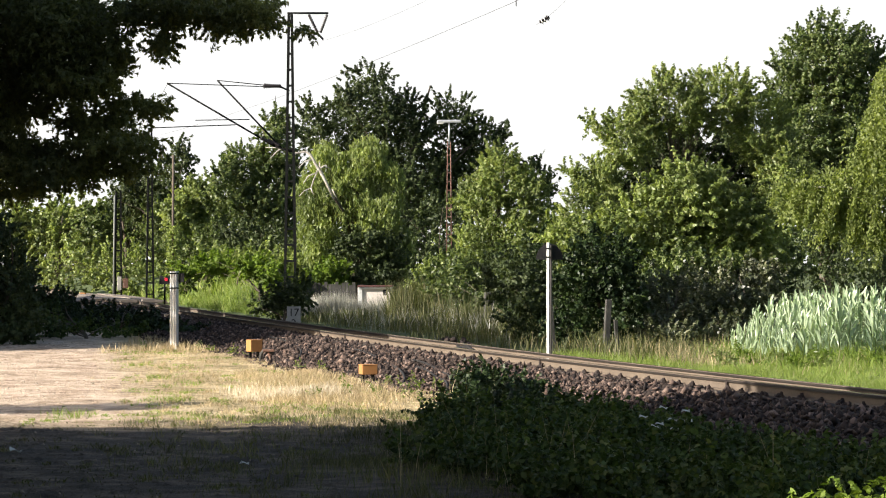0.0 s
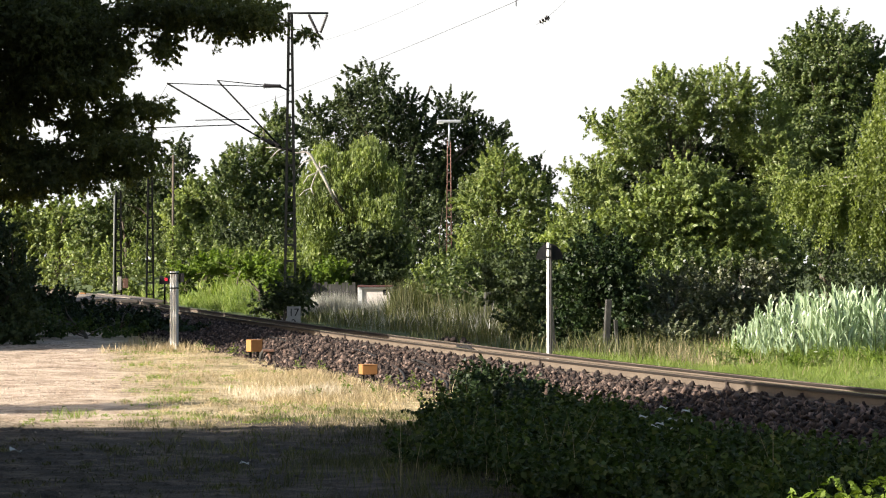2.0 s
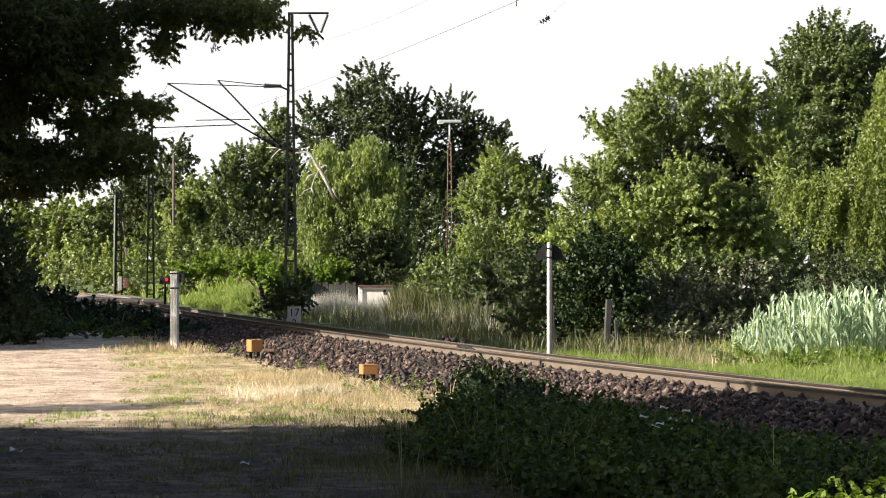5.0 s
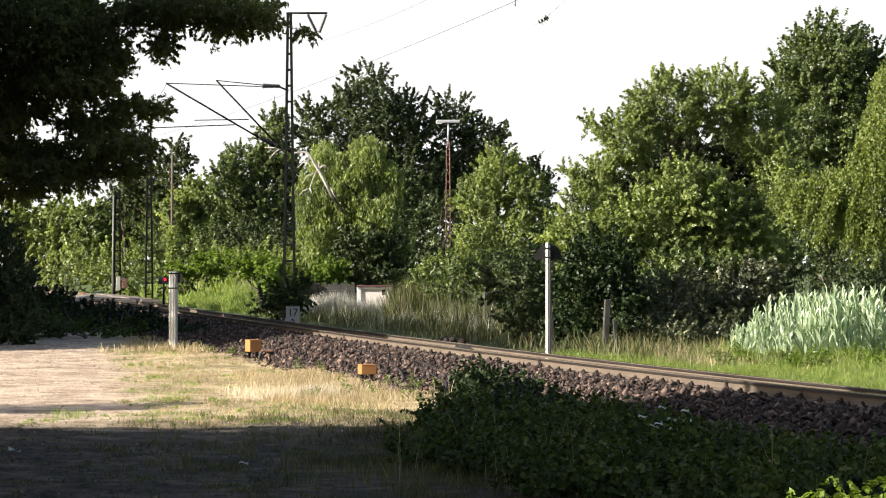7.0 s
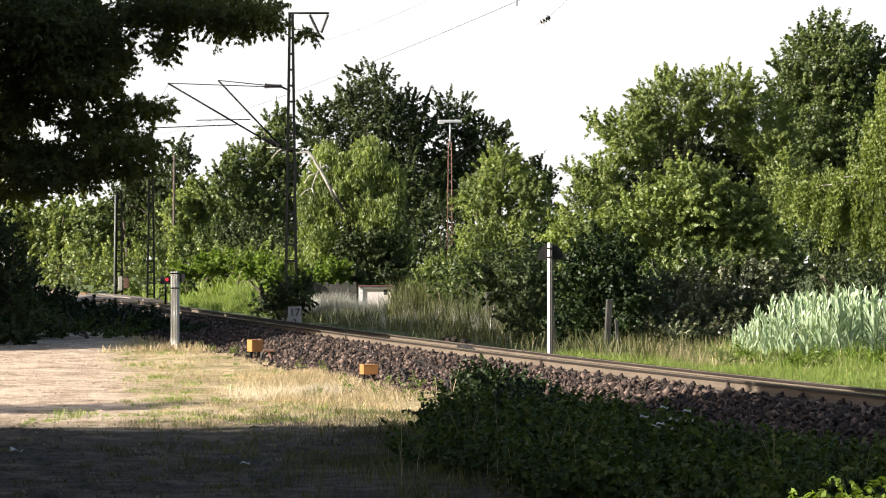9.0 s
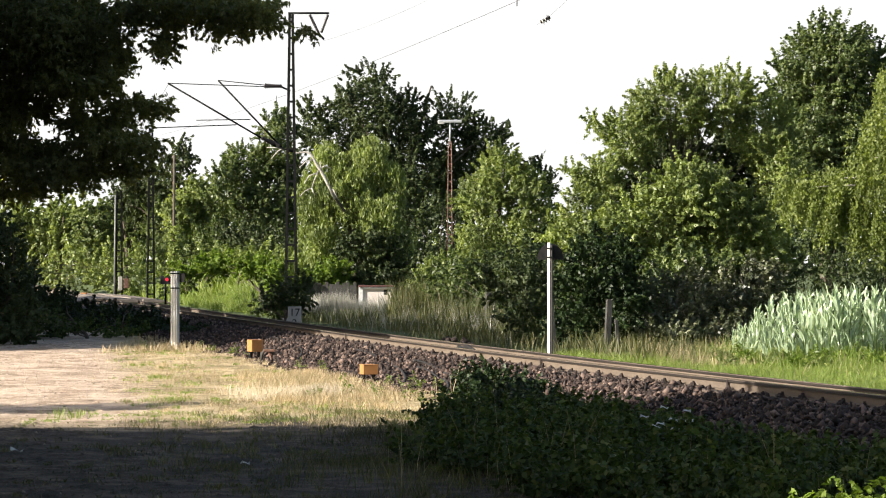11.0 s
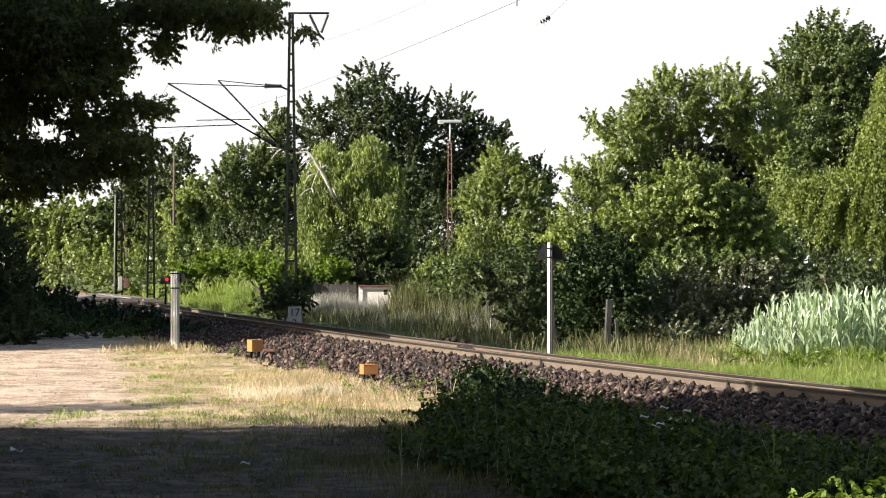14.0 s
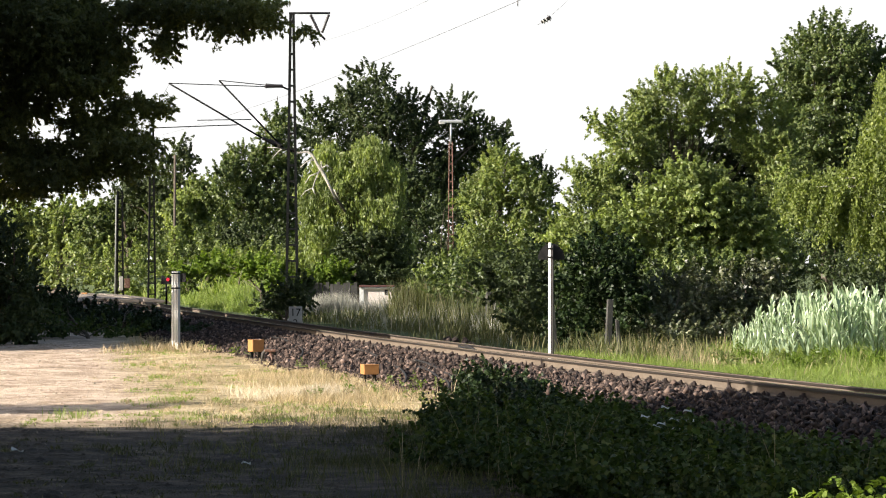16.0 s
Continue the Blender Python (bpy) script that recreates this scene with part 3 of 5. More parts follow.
def build_grass():
    rng = np.random.default_rng(11)
    lot = lambda x, y: x + 0.1304 * y - 1.7
    # dry turf in the sun
    x, y = patchy(rng, 46000, -8, 3, 34, 72, 1.1, -0.4)
    k = (lot(x, y) > -0.4 + rng.normal(0, 0.5, len(x))) & (side_of_track(x, y) < -3.2 + rng.normal(0, 0.12, len(x)))
    grass("dry_grass", rng, x[k], y[k], 0.035, 0.010, GRASS_DRY, "short straw-coloured dry grass by the ballast", 0.9)
    x, y = patchy(rng, 4200, -8, 2.5, 35, 70, 1.4, -0.2)
    k = (lot(x, y) > -0.2 + rng.normal(0, 0.6, len(x))) & (side_of_track(x, y) < -3.4)
    x, y = tufts(rng, x[k], y[k], 16, 0.05)
    grass("dry_tufts", rng, x, y, 0.075, 0.008, GRASS_DRY, "trodden tufts of dry grass in the turf", 0.9)
    x, y = patchy(rng, 1500, -7.5, 1.5, 36, 66, 1.5, 0.1)
    k = (lot(x, y) > -0.9) & (side_of_track(x, y) < -3.6)
    x, y = tufts(rng, x[k], y[k], 22, 0.07)
    grass("green_tufts", rng, x, y, 0.055, 0.012, GRASS_GREEN, "low green tufts in the dry turf", 1.0)
    x, y = patchy(rng, 60000, -3.6, 1.6, 39, 54, 1.3, 0.35)
    k = (side_of_track(x, y) < -3.4) & (lot(x, y) > 1.2) & (side_of_track(x, y) > -7.0)
    grass("straw_grass", rng, x[k], y[k], 0.17, 0.006, GRASS_DRY, "tall bleached straw grass at the foot of the ballast", 0.6, 0.05)
    x, y = patchy(rng, 160, -5.3, -2.2, 35.8, 39.2, 2.2, 0.2)
    x, y = tufts(rng, x, y, 24, 0.07)
    grass("low_turf", rng, x, y, 0.04, 0.010, GRASS_GREEN, "short green turf patches on the bare lot", 0.9)
    x, y = rng.normal(-4.85, 0.16, 150), rng.normal(37.9, 0.3, 150)
    grass("grass_tuft", rng, x, y, 0.17, 0.008, GRASS_GREEN, "green and dry grass tuft on the bare lot", 0.6, 0.2)
    x, y = rng.normal(-2.35, 0.38, 4200), rng.normal(43.9, 0.7, 4200)
    grass("bleached_grass", rng, x, y, 0.19, 0.007, STRAW_WHITE, "tall bleached grass standing in the dry turf", 0.45, 0.2)
    x, y = rng.normal(-6.0, 0.55, 420), rng.normal(65.0, 0.6, 420)
    k = side_of_track(x, y) < -3.2
    grass("post_weeds", rng, x[k], y[k], 0.17, 0.008, GRASS_DRY, "dry weeds at the foot of the concrete post", 0.5, 0.2)
    # the turf in the shade before the camera
    x, y = patchy(rng, 1500, -4.2, 1.6, 24, 38, 1.0, -0.1)
    k = lot(x, y) > -0.6 + rng.normal(0, 0.8, len(x))
    x, y = tufts(rng, x[k], y[k], 16, 0.06)
    grass("shaded_grass", rng, x, y, 0.10, 0.007, GRASS_TALL, "thin grass on the shaded ground", 0.7, 0.02)
    x, y = patchy(rng, 420, -5.2, 1.2, 22, 36.5, 1.3, 0.0)
    x, y = tufts(rng, x, y, 20, 0.08)
    grass("trodden_grass", rng, x, y, 0.05, 0.009, GRASS_TALL, "sparse trodden grass on the shaded lot", 1.1, 0.02)
    # beyond the track
    x, y = patchy(rng, 110000, 0.5, 11.5, 43, 68, 0.9, -0.9)
    s = side_of_track(x, y)
    k = (s > 3.0 + rng.normal(0, 0.15, len(x))) & (s < 12) & ((y < 61.5) | (x > 6))
    grass("verge_grass", rng, x[k], y[k], 0.17, 0.008, GRASS_GREEN, "lush green verge grass along the track", 0.9, 0.06)
    x, y = patchy(rng, 14000, 1.5, 11, 48, 62, 1.3, 0.35)
    s = side_of_track(x, y)
    k = (s > 4.5) & (s < 11) & (x > 5.2)
    grass("weed_stalks", rng, x[k], y[k], 0.42, 0.010, GRASS_GREEN, "taller weeds standing in the verge", 0.4, 0.3)
    x, y = patchy(rng, 1500, 3.0, 9.5, 49, 64, 1.9, 0.2)
    s = side_of_track(x, y)
    k = (s > 3.3) & (s < 8)
    grass("verge_stalks", rng, x[k], y[k], 0.32, 0.007, GRASS_DRY, "dry brown seeding stalks in the green verge", 0.6, 0.2)
    x, y = patchy(rng, 1300, 3.9, 6.0, 54, 61, 1.6, 0.0)
    k = side_of_track(x, y) > 4
    grass("seed_stalks", rng, x[k], y[k], 0.5, 0.006, GRASS_DRY, "pale seeding stalks before the dark shrubs", 0.45, 0.3)
    x, y = patchy(rng, 26000, -6.5, 5.6, 56, 104, 0.9, -0.6)
    s = side_of_track(x, y)
    k = (s > 3.2) & (s < 9.5)
    grass("tall_grass", rng, x[k], y[k], 0.50, 0.018, GRASS_TALL, "tall pale seeding grass behind the track", 0.4, 0.25)
    x, y = patchy(rng, 2400, -0.8, 2.0, 86, 100, 1.5, 0.0)
    grass("reed_grass", rng, x, y, 0.95, 0.018, GRASS_TALL, "tall yellow-green reed grass behind the track", 0.3, 0.2)
    x, y = patchy(rng, 2600, -1.9, -0.2, 97, 103, 1.5, -0.4)
    grass("dark_reeds", rng, x, y, 1.15, 0.02, GRASS_TALL, "tall grey-green reeds beside the hut", 0.3, 0.3)
    x, y = patchy(rng, 6500, -5.5, 1.6, 58, 102, 1.2, 0.3)
    s = side_of_track(x, y)
    k = (s > 3.4) & (s < 9)
    grass("pale_stalks", rng, x[k], y[k], 0.66, 0.010, GRASS_PALE, "pale seeding stalks behind the track", 0.35, 0.5)
    x, y = patchy(rng, 8000, -5.6, -2.0, 102, 106, 0.9, -0.5)
    k = side_of_track(x, y) > 4
    grass("pale_grass", rng, x[k], y[k], 0.75, 0.014, GRASS_PALE, "tall whitish grass before the fence", 0.35, 0.3)
    x, y = patchy(rng, 38000, -18, -3, 100, 140, 0.5, -1.2)
    k = (side_of_track(x, y) > 3.4)
    grass("bank_grass", rng, x[k], y[k], 0.38, 0.028, GRASS_GREEN, "bright green grass on the bank", 0.8, 0.05)
    x, y = patchy(rng, 16000, -24, -7, 138, 172, 0.5, -0.9)
    k = side_of_track(x, y) > 3.2
    grass("meadow_grass", rng, x[k], y[k], 0.55, 0.06, GRASS_GREEN, "rank green grass beyond the bank", 0.5, 0.05)
    x, y = patchy(rng, 12000, -13, -4.2, 60, 80, 1.1, -0.1)
    s = side_of_track(x, y)
    k = (s < -3.3) & (lot(x, y) > -2.3) & (y > 64) & (x > -7.7)
    grass("lot_edge_grass", rng, x[k], y[k], 0.22, 0.014, GRASS_DRY, "dry weeds at the far edge of the lot", 0.5, 0.1)


def lobe(x, y, z, rx, ry, rz):
    return (x, y, z, rx, ry, rz)


TREE_ARGS = dict(group="trees beyond the track")


def build_trees():
    tree("tree", (-2.6, 150), [lobe(-3.79, 150, 10.16, 2.00, 2.00, 2.29), lobe(-5.67, 151, 8.73, 1.48, 1.48, 1.95), lobe(-1.89, 151, 8.91, 1.71, 1.71, 2.30), lobe(0.48, 152, 9.46, 1.34, 1.34, 1.67), lobe(2.38, 152, 8.54, 1.43, 1.19, 1.19), lobe(-2.48, 151, 5.72, 3.69, 3.25, 3.25), lobe(1.38, 153, 6.37, 2.39, 2.39, 2.69), lobe(4.49, 152, 6.40, 1.25, 1.13, 1.13), lobe(5.38, 152, 5.60, 0.65, 0.65, 0.89), lobe(-6.69, 150, 9.07, 0.94, 0.94, 1.64)],
         1500, 48, 0.28, (0.18, 0.105), LEAF_DARK, "tall dark green broadleaf tree with an uneven crown", 1, 0.35, core=0.4, **TREE_ARGS)
    tree("tree", (-8.4, 140), [lobe(-8.00, 140, 7.92, 0.99, 0.99, 1.64), lobe(-9.42, 140, 6.55, 1.31, 1.26, 1.26), lobe(-10.44, 139, 5.56, 1.14, 1.14, 1.41), lobe(-8.60, 140, 4.63, 1.64, 1.64, 2.47), lobe(-7.28, 141, 5.75, 1.10, 1.10, 1.93)],
         850, 46, 0.26, (0.155, 0.095), LEAF_DEEP, "mid-green broadleaf tree behind the catenary mast", 2, 0.25, **TREE_ARGS)
    tree("tree", (-12.2, 150), [lobe(-12.59, 150, 4.08, 1.61, 1.61, 2.05), lobe(-11.05, 149, 3.05, 1.31, 1.31, 1.75), lobe(-14.30, 151, 3.65, 1.48, 1.48, 1.77)],
         560, 46, 0.27, (0.165, 0.105), LEAF_DEEP, "bushy green tree behind the grassy bank", 3, 0.22, **TREE_ARGS)
    tree("tree", (-12.9, 145.5), [lobe(-12.54, 146, 5.08, 0.97, 0.97, 1.20), lobe(-13.22, 145, 4.01, 0.91, 0.91, 1.36)],
         260, 46, 0.25, (0.18, 0.12), LEAF_LIGHT, "bright green young tree behind the grassy bank", 12, 0.16, **TREE_ARGS)
    tree("tree", (-15.2, 168), [lobe(-15.32, 168, 7.85, 0.85, 0.85, 1.71), lobe(-16.37, 168, 6.47, 1.05, 1.05, 1.84), lobe(-17.99, 169, 5.83, 1.39, 1.39, 1.65)],
         360, 36, 0.30, (0.2, 0.13), LEAF_DARK, "slender tree with thin twigs at its top", 4, 0.2, **TREE_ARGS)
    tree("tree", (-19.2, 175), [lobe(-19.59, 176, 4.27, 1.45, 1.45, 2.07), lobe(-17.87, 175, 4.26, 1.16, 1.16, 2.05), lobe(-20.83, 172, 3.55, 1.14, 1.14, 2.09)],
         480, 40, 0.32, (0.23, 0.15), LEAF_DEEP, "broad green tree near the level crossing", 5, 0.22, **TREE_ARGS)
    tree("tree", (-25.6, 190), [lobe(-25.61, 190, 4.01, 2.16, 2.16, 2.16), lobe(-23.32, 188, 3.69, 1.25, 1.25, 2.13), lobe(-27.84, 190, 3.71, 1.71, 1.71, 2.60), lobe(-21.98, 186, 2.95, 0.95, 0.95, 1.60)],
         560, 40, 0.34, (0.25, 0.16), LEAF_LIGHT, "pale green bushy tree beyond the crossing", 6, 0.22, **TREE_ARGS)
    tree("willow_tree", (-3.2, 115), [lobe(-2.97, 115, 6.14, 0.90, 0.90, 1.08), lobe(-4.63, 115, 5.91, 0.81, 0.81, 1.03), lobe(-2.02, 115, 5.33, 0.54, 0.54, 0.90), lobe(-3.87, 115, 4.72, 1.62, 1.24, 1.24), lobe(-5.29, 114.5, 4.71, 0.54, 0.54, 1.12), lobe(-2.51, 114.5, 3.81, 0.94, 0.94, 1.12), lobe(-4.97, 114.5, 3.25, 0.72, 0.72, 1.03), lobe(-1.78, 115, 2.92, 0.58, 0.58, 0.81)],
         560, 62, 0.27, (0.18, 0.05), LEAF_LIGHT, "light green weeping willow with a bare pale limb", 7, 0.26, droop=0.62, core=0.2, **TREE_ARGS)
    tree("tree", (2.1, 110), [lobe(2.17, 110, 5.40, 0.99, 0.99, 1.16), lobe(1.38, 110, 4.45, 0.95, 0.95, 0.99), lobe(3.03, 110, 4.45, 0.99, 0.99, 1.21), lobe(3.83, 110, 3.89, 0.56, 0.56, 0.86), lobe(2.27, 109.5, 2.88, 1.93, 1.20, 1.20), lobe(1.15, 109, 2.55, 0.73, 0.73, 1.02)],
         720, 50, 0.19, (0.115, 0.065), LEAF_MID, "young green tree beside the lattice lamp post", 8, 0.15, **TREE_ARGS)
    tree("willow_tree", (6.9, 78.8), [lobe(6.00, 77, 6.22, 1.05, 0.93, 0.93), lobe(7.43, 77.3, 6.36, 1.06, 0.88, 0.88), lobe(4.91, 76.5, 5.31, 0.87, 0.84, 0.84), lobe(8.52, 77.6, 5.51, 0.88, 0.88, 1.18), lobe(4.13, 76, 4.05, 0.62, 0.62, 0.74), lobe(3.63, 75.5, 3.20, 0.62, 0.62, 0.68), lobe(9.05, 77, 4.05, 0.69, 0.69, 1.21), lobe(3.33, 76, 4.44, 0.24, 0.30, 0.18), lobe(3.90, 76, 5.72, 0.18, 0.30, 0.15)],
         1500, 48, 0.16, (0.10, 0.042), LEAF_MID, "large bright green willow-like tree behind the verge", 9, 0.1, limbs=60, core=0.12, **TREE_ARGS)
    # dark filler behind the crown: paints the shaded hollow between its boughs
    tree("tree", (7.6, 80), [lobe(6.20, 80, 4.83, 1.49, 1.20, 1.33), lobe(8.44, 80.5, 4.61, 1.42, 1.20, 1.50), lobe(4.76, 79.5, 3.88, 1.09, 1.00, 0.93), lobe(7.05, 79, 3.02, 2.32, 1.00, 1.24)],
         620, 36, 0.2, (0.15, 0.085), LEAF_DARK, "dark twiggy leaf mass standing in for the shaded hollow of the willow", 14, 0.16, limbs=40, core=0.7, **TREE_ARGS)
    tree("hazel_tree", (6.0, 73.4), [lobe(6.22, 73.2, 3.73, 1.26, 0.95, 0.95), lobe(5.20, 73, 2.91, 1.23, 0.94, 0.94), lobe(7.29, 73.4, 3.02, 1.09, 0.86, 0.86), lobe(3.95, 72.6, 2.54, 0.88, 0.62, 0.62), lobe(8.18, 73.6, 2.37, 0.66, 0.66, 0.69), lobe(6.24, 73.2, 2.23, 1.72, 0.72, 0.72), lobe(2.87, 73, 2.59, 0.43, 0.43, 0.57)],
         1000, 40, 0.19, (0.13, 0.07), LEAF_LIGHT, "spreading hazel with large drooping light green leaves", 13, 0.12, limbs=40, core=0.18, **TREE_ARGS)
    tree("tree", (12.8, 95), [lobe(12.75, 95, 8.58, 1.56, 1.56, 1.56), lobe(11.49, 95, 7.87, 0.89, 0.89, 1.23), lobe(14.03, 95.5, 8.09, 0.82, 0.82, 1.68), lobe(12.13, 94.5, 6.09, 1.44, 1.44, 1.44), lobe(11.42, 94, 4.32, 0.88, 0.88, 1.10), lobe(13.61, 94.5, 5.62, 1.29, 1.29, 1.85), lobe(12.55, 93.5, 3.57, 1.28, 1.28, 1.46)],
         1400, 46, 0.24, (0.125, 0.075), LEAF_DEEP, "tall green broadleaf tree behind the maize field", 10, 0.3, limbs=50, core=0.35, **TREE_ARGS)
    # low growth behind the track
    shrubs = [((3.8, 66), [lobe(3.63, 66, 1.95, 0.97, 0.70, 0.80), lobe(4.06, 65.6, 1.05, 0.58, 0.50, 0.90), lobe(3.05, 66, 1.30, 0.58, 0.60, 0.77), lobe(2.90, 65.5, 0.60, 0.51, 0.50, 0.51)], 360, LEAF_IVY_SHADE, "dark green ivy-grown shrub behind the white post"),
              ((5.2, 66.5), [lobe(4.96, 66.5, 0.97, 0.62, 0.60, 0.81), lobe(5.76, 66.8, 1.03, 0.65, 0.60, 0.86), lobe(5.08, 65.6, 0.41, 0.77, 0.40, 0.36)], 260, LEAF_SHRUB, "dark shrub with dull grey-green leaves"),
              ((7.0, 67.5), [lobe(6.68, 67.5, 1.09, 0.66, 0.60, 0.85), lobe(7.53, 68, 1.41, 0.67, 0.60, 0.74), lobe(6.40, 66, 0.40, 0.77, 0.40, 0.36)], 260, LEAF_SHRUB, "dark shrub with dull grey-green leaves"),
              ((6.0, 68.6), [lobe(5.44, 68.5, 1.81, 0.67, 0.60, 0.46), lobe(6.51, 68.5, 1.84, 0.67, 0.60, 0.40)], 150, LEAF_DEEP, "deep green bush under the spreading hazel"),
              ((1.9, 70.5), [lobe(2.00, 70, 1.53, 0.68, 0.70, 0.82), lobe(1.49, 72, 1.66, 0.70, 0.70, 0.63), lobe(1.97, 69, 0.73, 0.61, 0.50, 0.54)], 230, LEAF_DARK, "dark bush in the tall grass beyond the track"),
              ((11.0, 72), [lobe(10.4, 72, 1.4, 1.2, 0.9, 1.1), lobe(12.4, 72.5, 1.4, 1.2, 0.8, 1.2)], 220, LEAF_DARK, "dark green shrub behind the maize"),
              ((-17.5, 158), [lobe(-17.5, 158, 1.6, 2.2, 1, 1.7), lobe(-20.5, 160, 1.5, 2.0, 1, 1.6)], 230, LEAF_LIGHT, "pale green bushes beyond the crossing"),
              ((-13.4, 143), [lobe(-13.4, 143, 2.0, 1.5, 1, 1.9), lobe(-11.4, 142, 2.4, 1.5, 1, 1.6)], 240, LEAF_DEEP, "deep green bush behind the bank"),
              ((-9.6, 136), [lobe(-9.4, 136, 2.7, 1.4, 1, 1.5), lobe(-7.6, 134, 2.4, 1.4, 1, 1.6)], 240, LEAF_DARK, "dark green bush behind the bank"),
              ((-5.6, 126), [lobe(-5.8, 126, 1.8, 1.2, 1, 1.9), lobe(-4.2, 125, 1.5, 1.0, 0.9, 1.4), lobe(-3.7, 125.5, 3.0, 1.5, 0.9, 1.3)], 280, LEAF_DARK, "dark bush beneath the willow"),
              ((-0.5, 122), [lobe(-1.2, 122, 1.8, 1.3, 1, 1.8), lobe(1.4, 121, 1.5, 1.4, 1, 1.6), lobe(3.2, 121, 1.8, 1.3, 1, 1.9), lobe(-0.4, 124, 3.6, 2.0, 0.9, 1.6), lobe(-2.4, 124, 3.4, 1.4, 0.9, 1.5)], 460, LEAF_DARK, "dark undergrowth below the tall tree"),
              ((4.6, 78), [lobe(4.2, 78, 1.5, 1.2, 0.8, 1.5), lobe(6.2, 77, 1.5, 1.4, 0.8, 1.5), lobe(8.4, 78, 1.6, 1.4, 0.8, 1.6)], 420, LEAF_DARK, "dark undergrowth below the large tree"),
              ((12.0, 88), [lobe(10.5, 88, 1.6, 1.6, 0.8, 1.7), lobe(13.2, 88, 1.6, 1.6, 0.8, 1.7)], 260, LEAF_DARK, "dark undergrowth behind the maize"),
              ((3.2, 84), [lobe(3.1, 84, 1.9, 0.9, 0.8, 1.4), lobe(4.1, 83, 2.0, 0.8, 0.8, 1.3), lobe(2.2, 82, 1.2, 0.8, 0.8, 1.1)], 260, LEAF_IVY_SHADE, "dark green bush under the large tree"),
              ((1.7, 95), [lobe(1.8, 95, 1.4, 0.8, 0.8, 1.1), lobe(0.4, 97, 1.3, 0.9, 0.8, 1.1)], 190, LEAF_DEEP, "green bush in the tall grass"),
              ((-0.6, 104), [lobe(-0.5, 104, 1.2, 0.6, 0.7, 0.8), lobe(0.1, 105, 1.6, 0.4, 0.5, 0.9)], 110, LEAF_LIGHT, "pale green bush below the lamp post"),
              ((-5.2, 94), [lobe(-5.65, 95, 0.66, 0.67, 0.70, 0.45), lobe(-4.86, 94, 0.97, 0.63, 0.60, 0.66)], 110, LEAF_DARK, "dark bush at the foot of the mast"),
              ((-7.6, 118), [lobe(-7.4, 118, 2.0, 1.2, 1, 0.75), lobe(-9.4, 122, 2.1, 1.3, 1, 0.6), lobe(-5.9, 117, 1.9, 0.9, 1, 0.8)], 230, LEAF_LIGHT, "low green bramble on the top of the bank"),
              ((-7.0, 116), [lobe(-7.47, 116, 1.82, 0.91, 0.80, 0.36), lobe(-9.17, 119, 1.91, 1.07, 0.80, 0.33), lobe(-6.49, 111, 1.43, 0.48, 0.70, 0.56), lobe(-10.63, 121, 1.62, 0.80, 0.70, 0.28)], 300, LEAF_YELLOW, "bright green bramble spread over the bank"),
              # added dark leaves paint the shade under the weeping crown
              ((-3.4, 113), [lobe(-3.18, 113, 2.46, 1.28, 0.70, 1.02), lobe(-1.97, 113.4, 2.31, 0.89, 0.70, 0.93), lobe(-2.62, 112.6, 1.47, 1.32, 0.60, 0.53)], 260, LEAF_DARK, "dark leaf mass standing in for shade below the willow"),
              ((-4.6, 112), [lobe(-4.3, 112, 1.35, 0.6, 0.6, 0.8), lobe(-4.9, 112, 1.2, 0.4, 0.5, 0.6)], 110, LEAF_YELLOW, "yellow-green bush under the willow"),
              ((-10.9, 72), [lobe(-10.76, 72, 1.59, 0.63, 0.90, 0.77), lobe(-10.20, 71, 0.76, 0.42, 0.80, 0.63), lobe(-11.33, 72, 2.23, 0.85, 1.00, 1.27), lobe(-10.61, 70.5, 0.36, 0.76, 0.80, 0.34)], 420, LEAF_DARK, "dark hazel bush at the edge of the lot"),
              ((-13.6, 99.5), [lobe(-14.75, 100, 0.85, 0.98, 1.00, 0.51), lobe(-13.34, 99, 0.57, 0.77, 1.00, 0.43), lobe(-12.03, 97, 0.29, 0.76, 0.90, 0.27)], 300, LEAF_IVY_SHADE, "low dark bushes on the bank below the crossing"),
              # near-black leaves laid over the bare slope to paint its deep shade
              ((-9.6, 84), [lobe(-10.05, 88, 0.28, 0.69, 1.20, 0.28), lobe(-8.33, 82, 0.20, 0.64, 1.20, 0.22), lobe(-10.58, 84, 0.20, 0.82, 1.20, 0.26), lobe(-6.93, 78, 0.20, 0.46, 0.80, 0.15)], 320, LEAF_IVY_SHADE, "low dark leaves standing in for deep shade on the railway bank"),
              ((-9.6, 77), [lobe(-10.2, 77, 0.3, 0.9, 2.5, 0.35), lobe(-8.8, 78, 0.15, 0.7, 1.6, 0.22), lobe(-11.2, 76, 0.6, 0.9, 2, 0.6)], 150, LEAF_BRAMBLE, "low dark weeds on the railway bank")]
    for i, (base, lobes, n, mat, label) in enumerate(shrubs):
        far = base[1] / 75
        tree("shrub", base, lobes, n, 33, 0.17 * far ** 0.5, (0.11 * far ** 0.7, 0.07 * far ** 0.7), mat, label, 40 + i, 0.05, category="shrub", limbs=14)
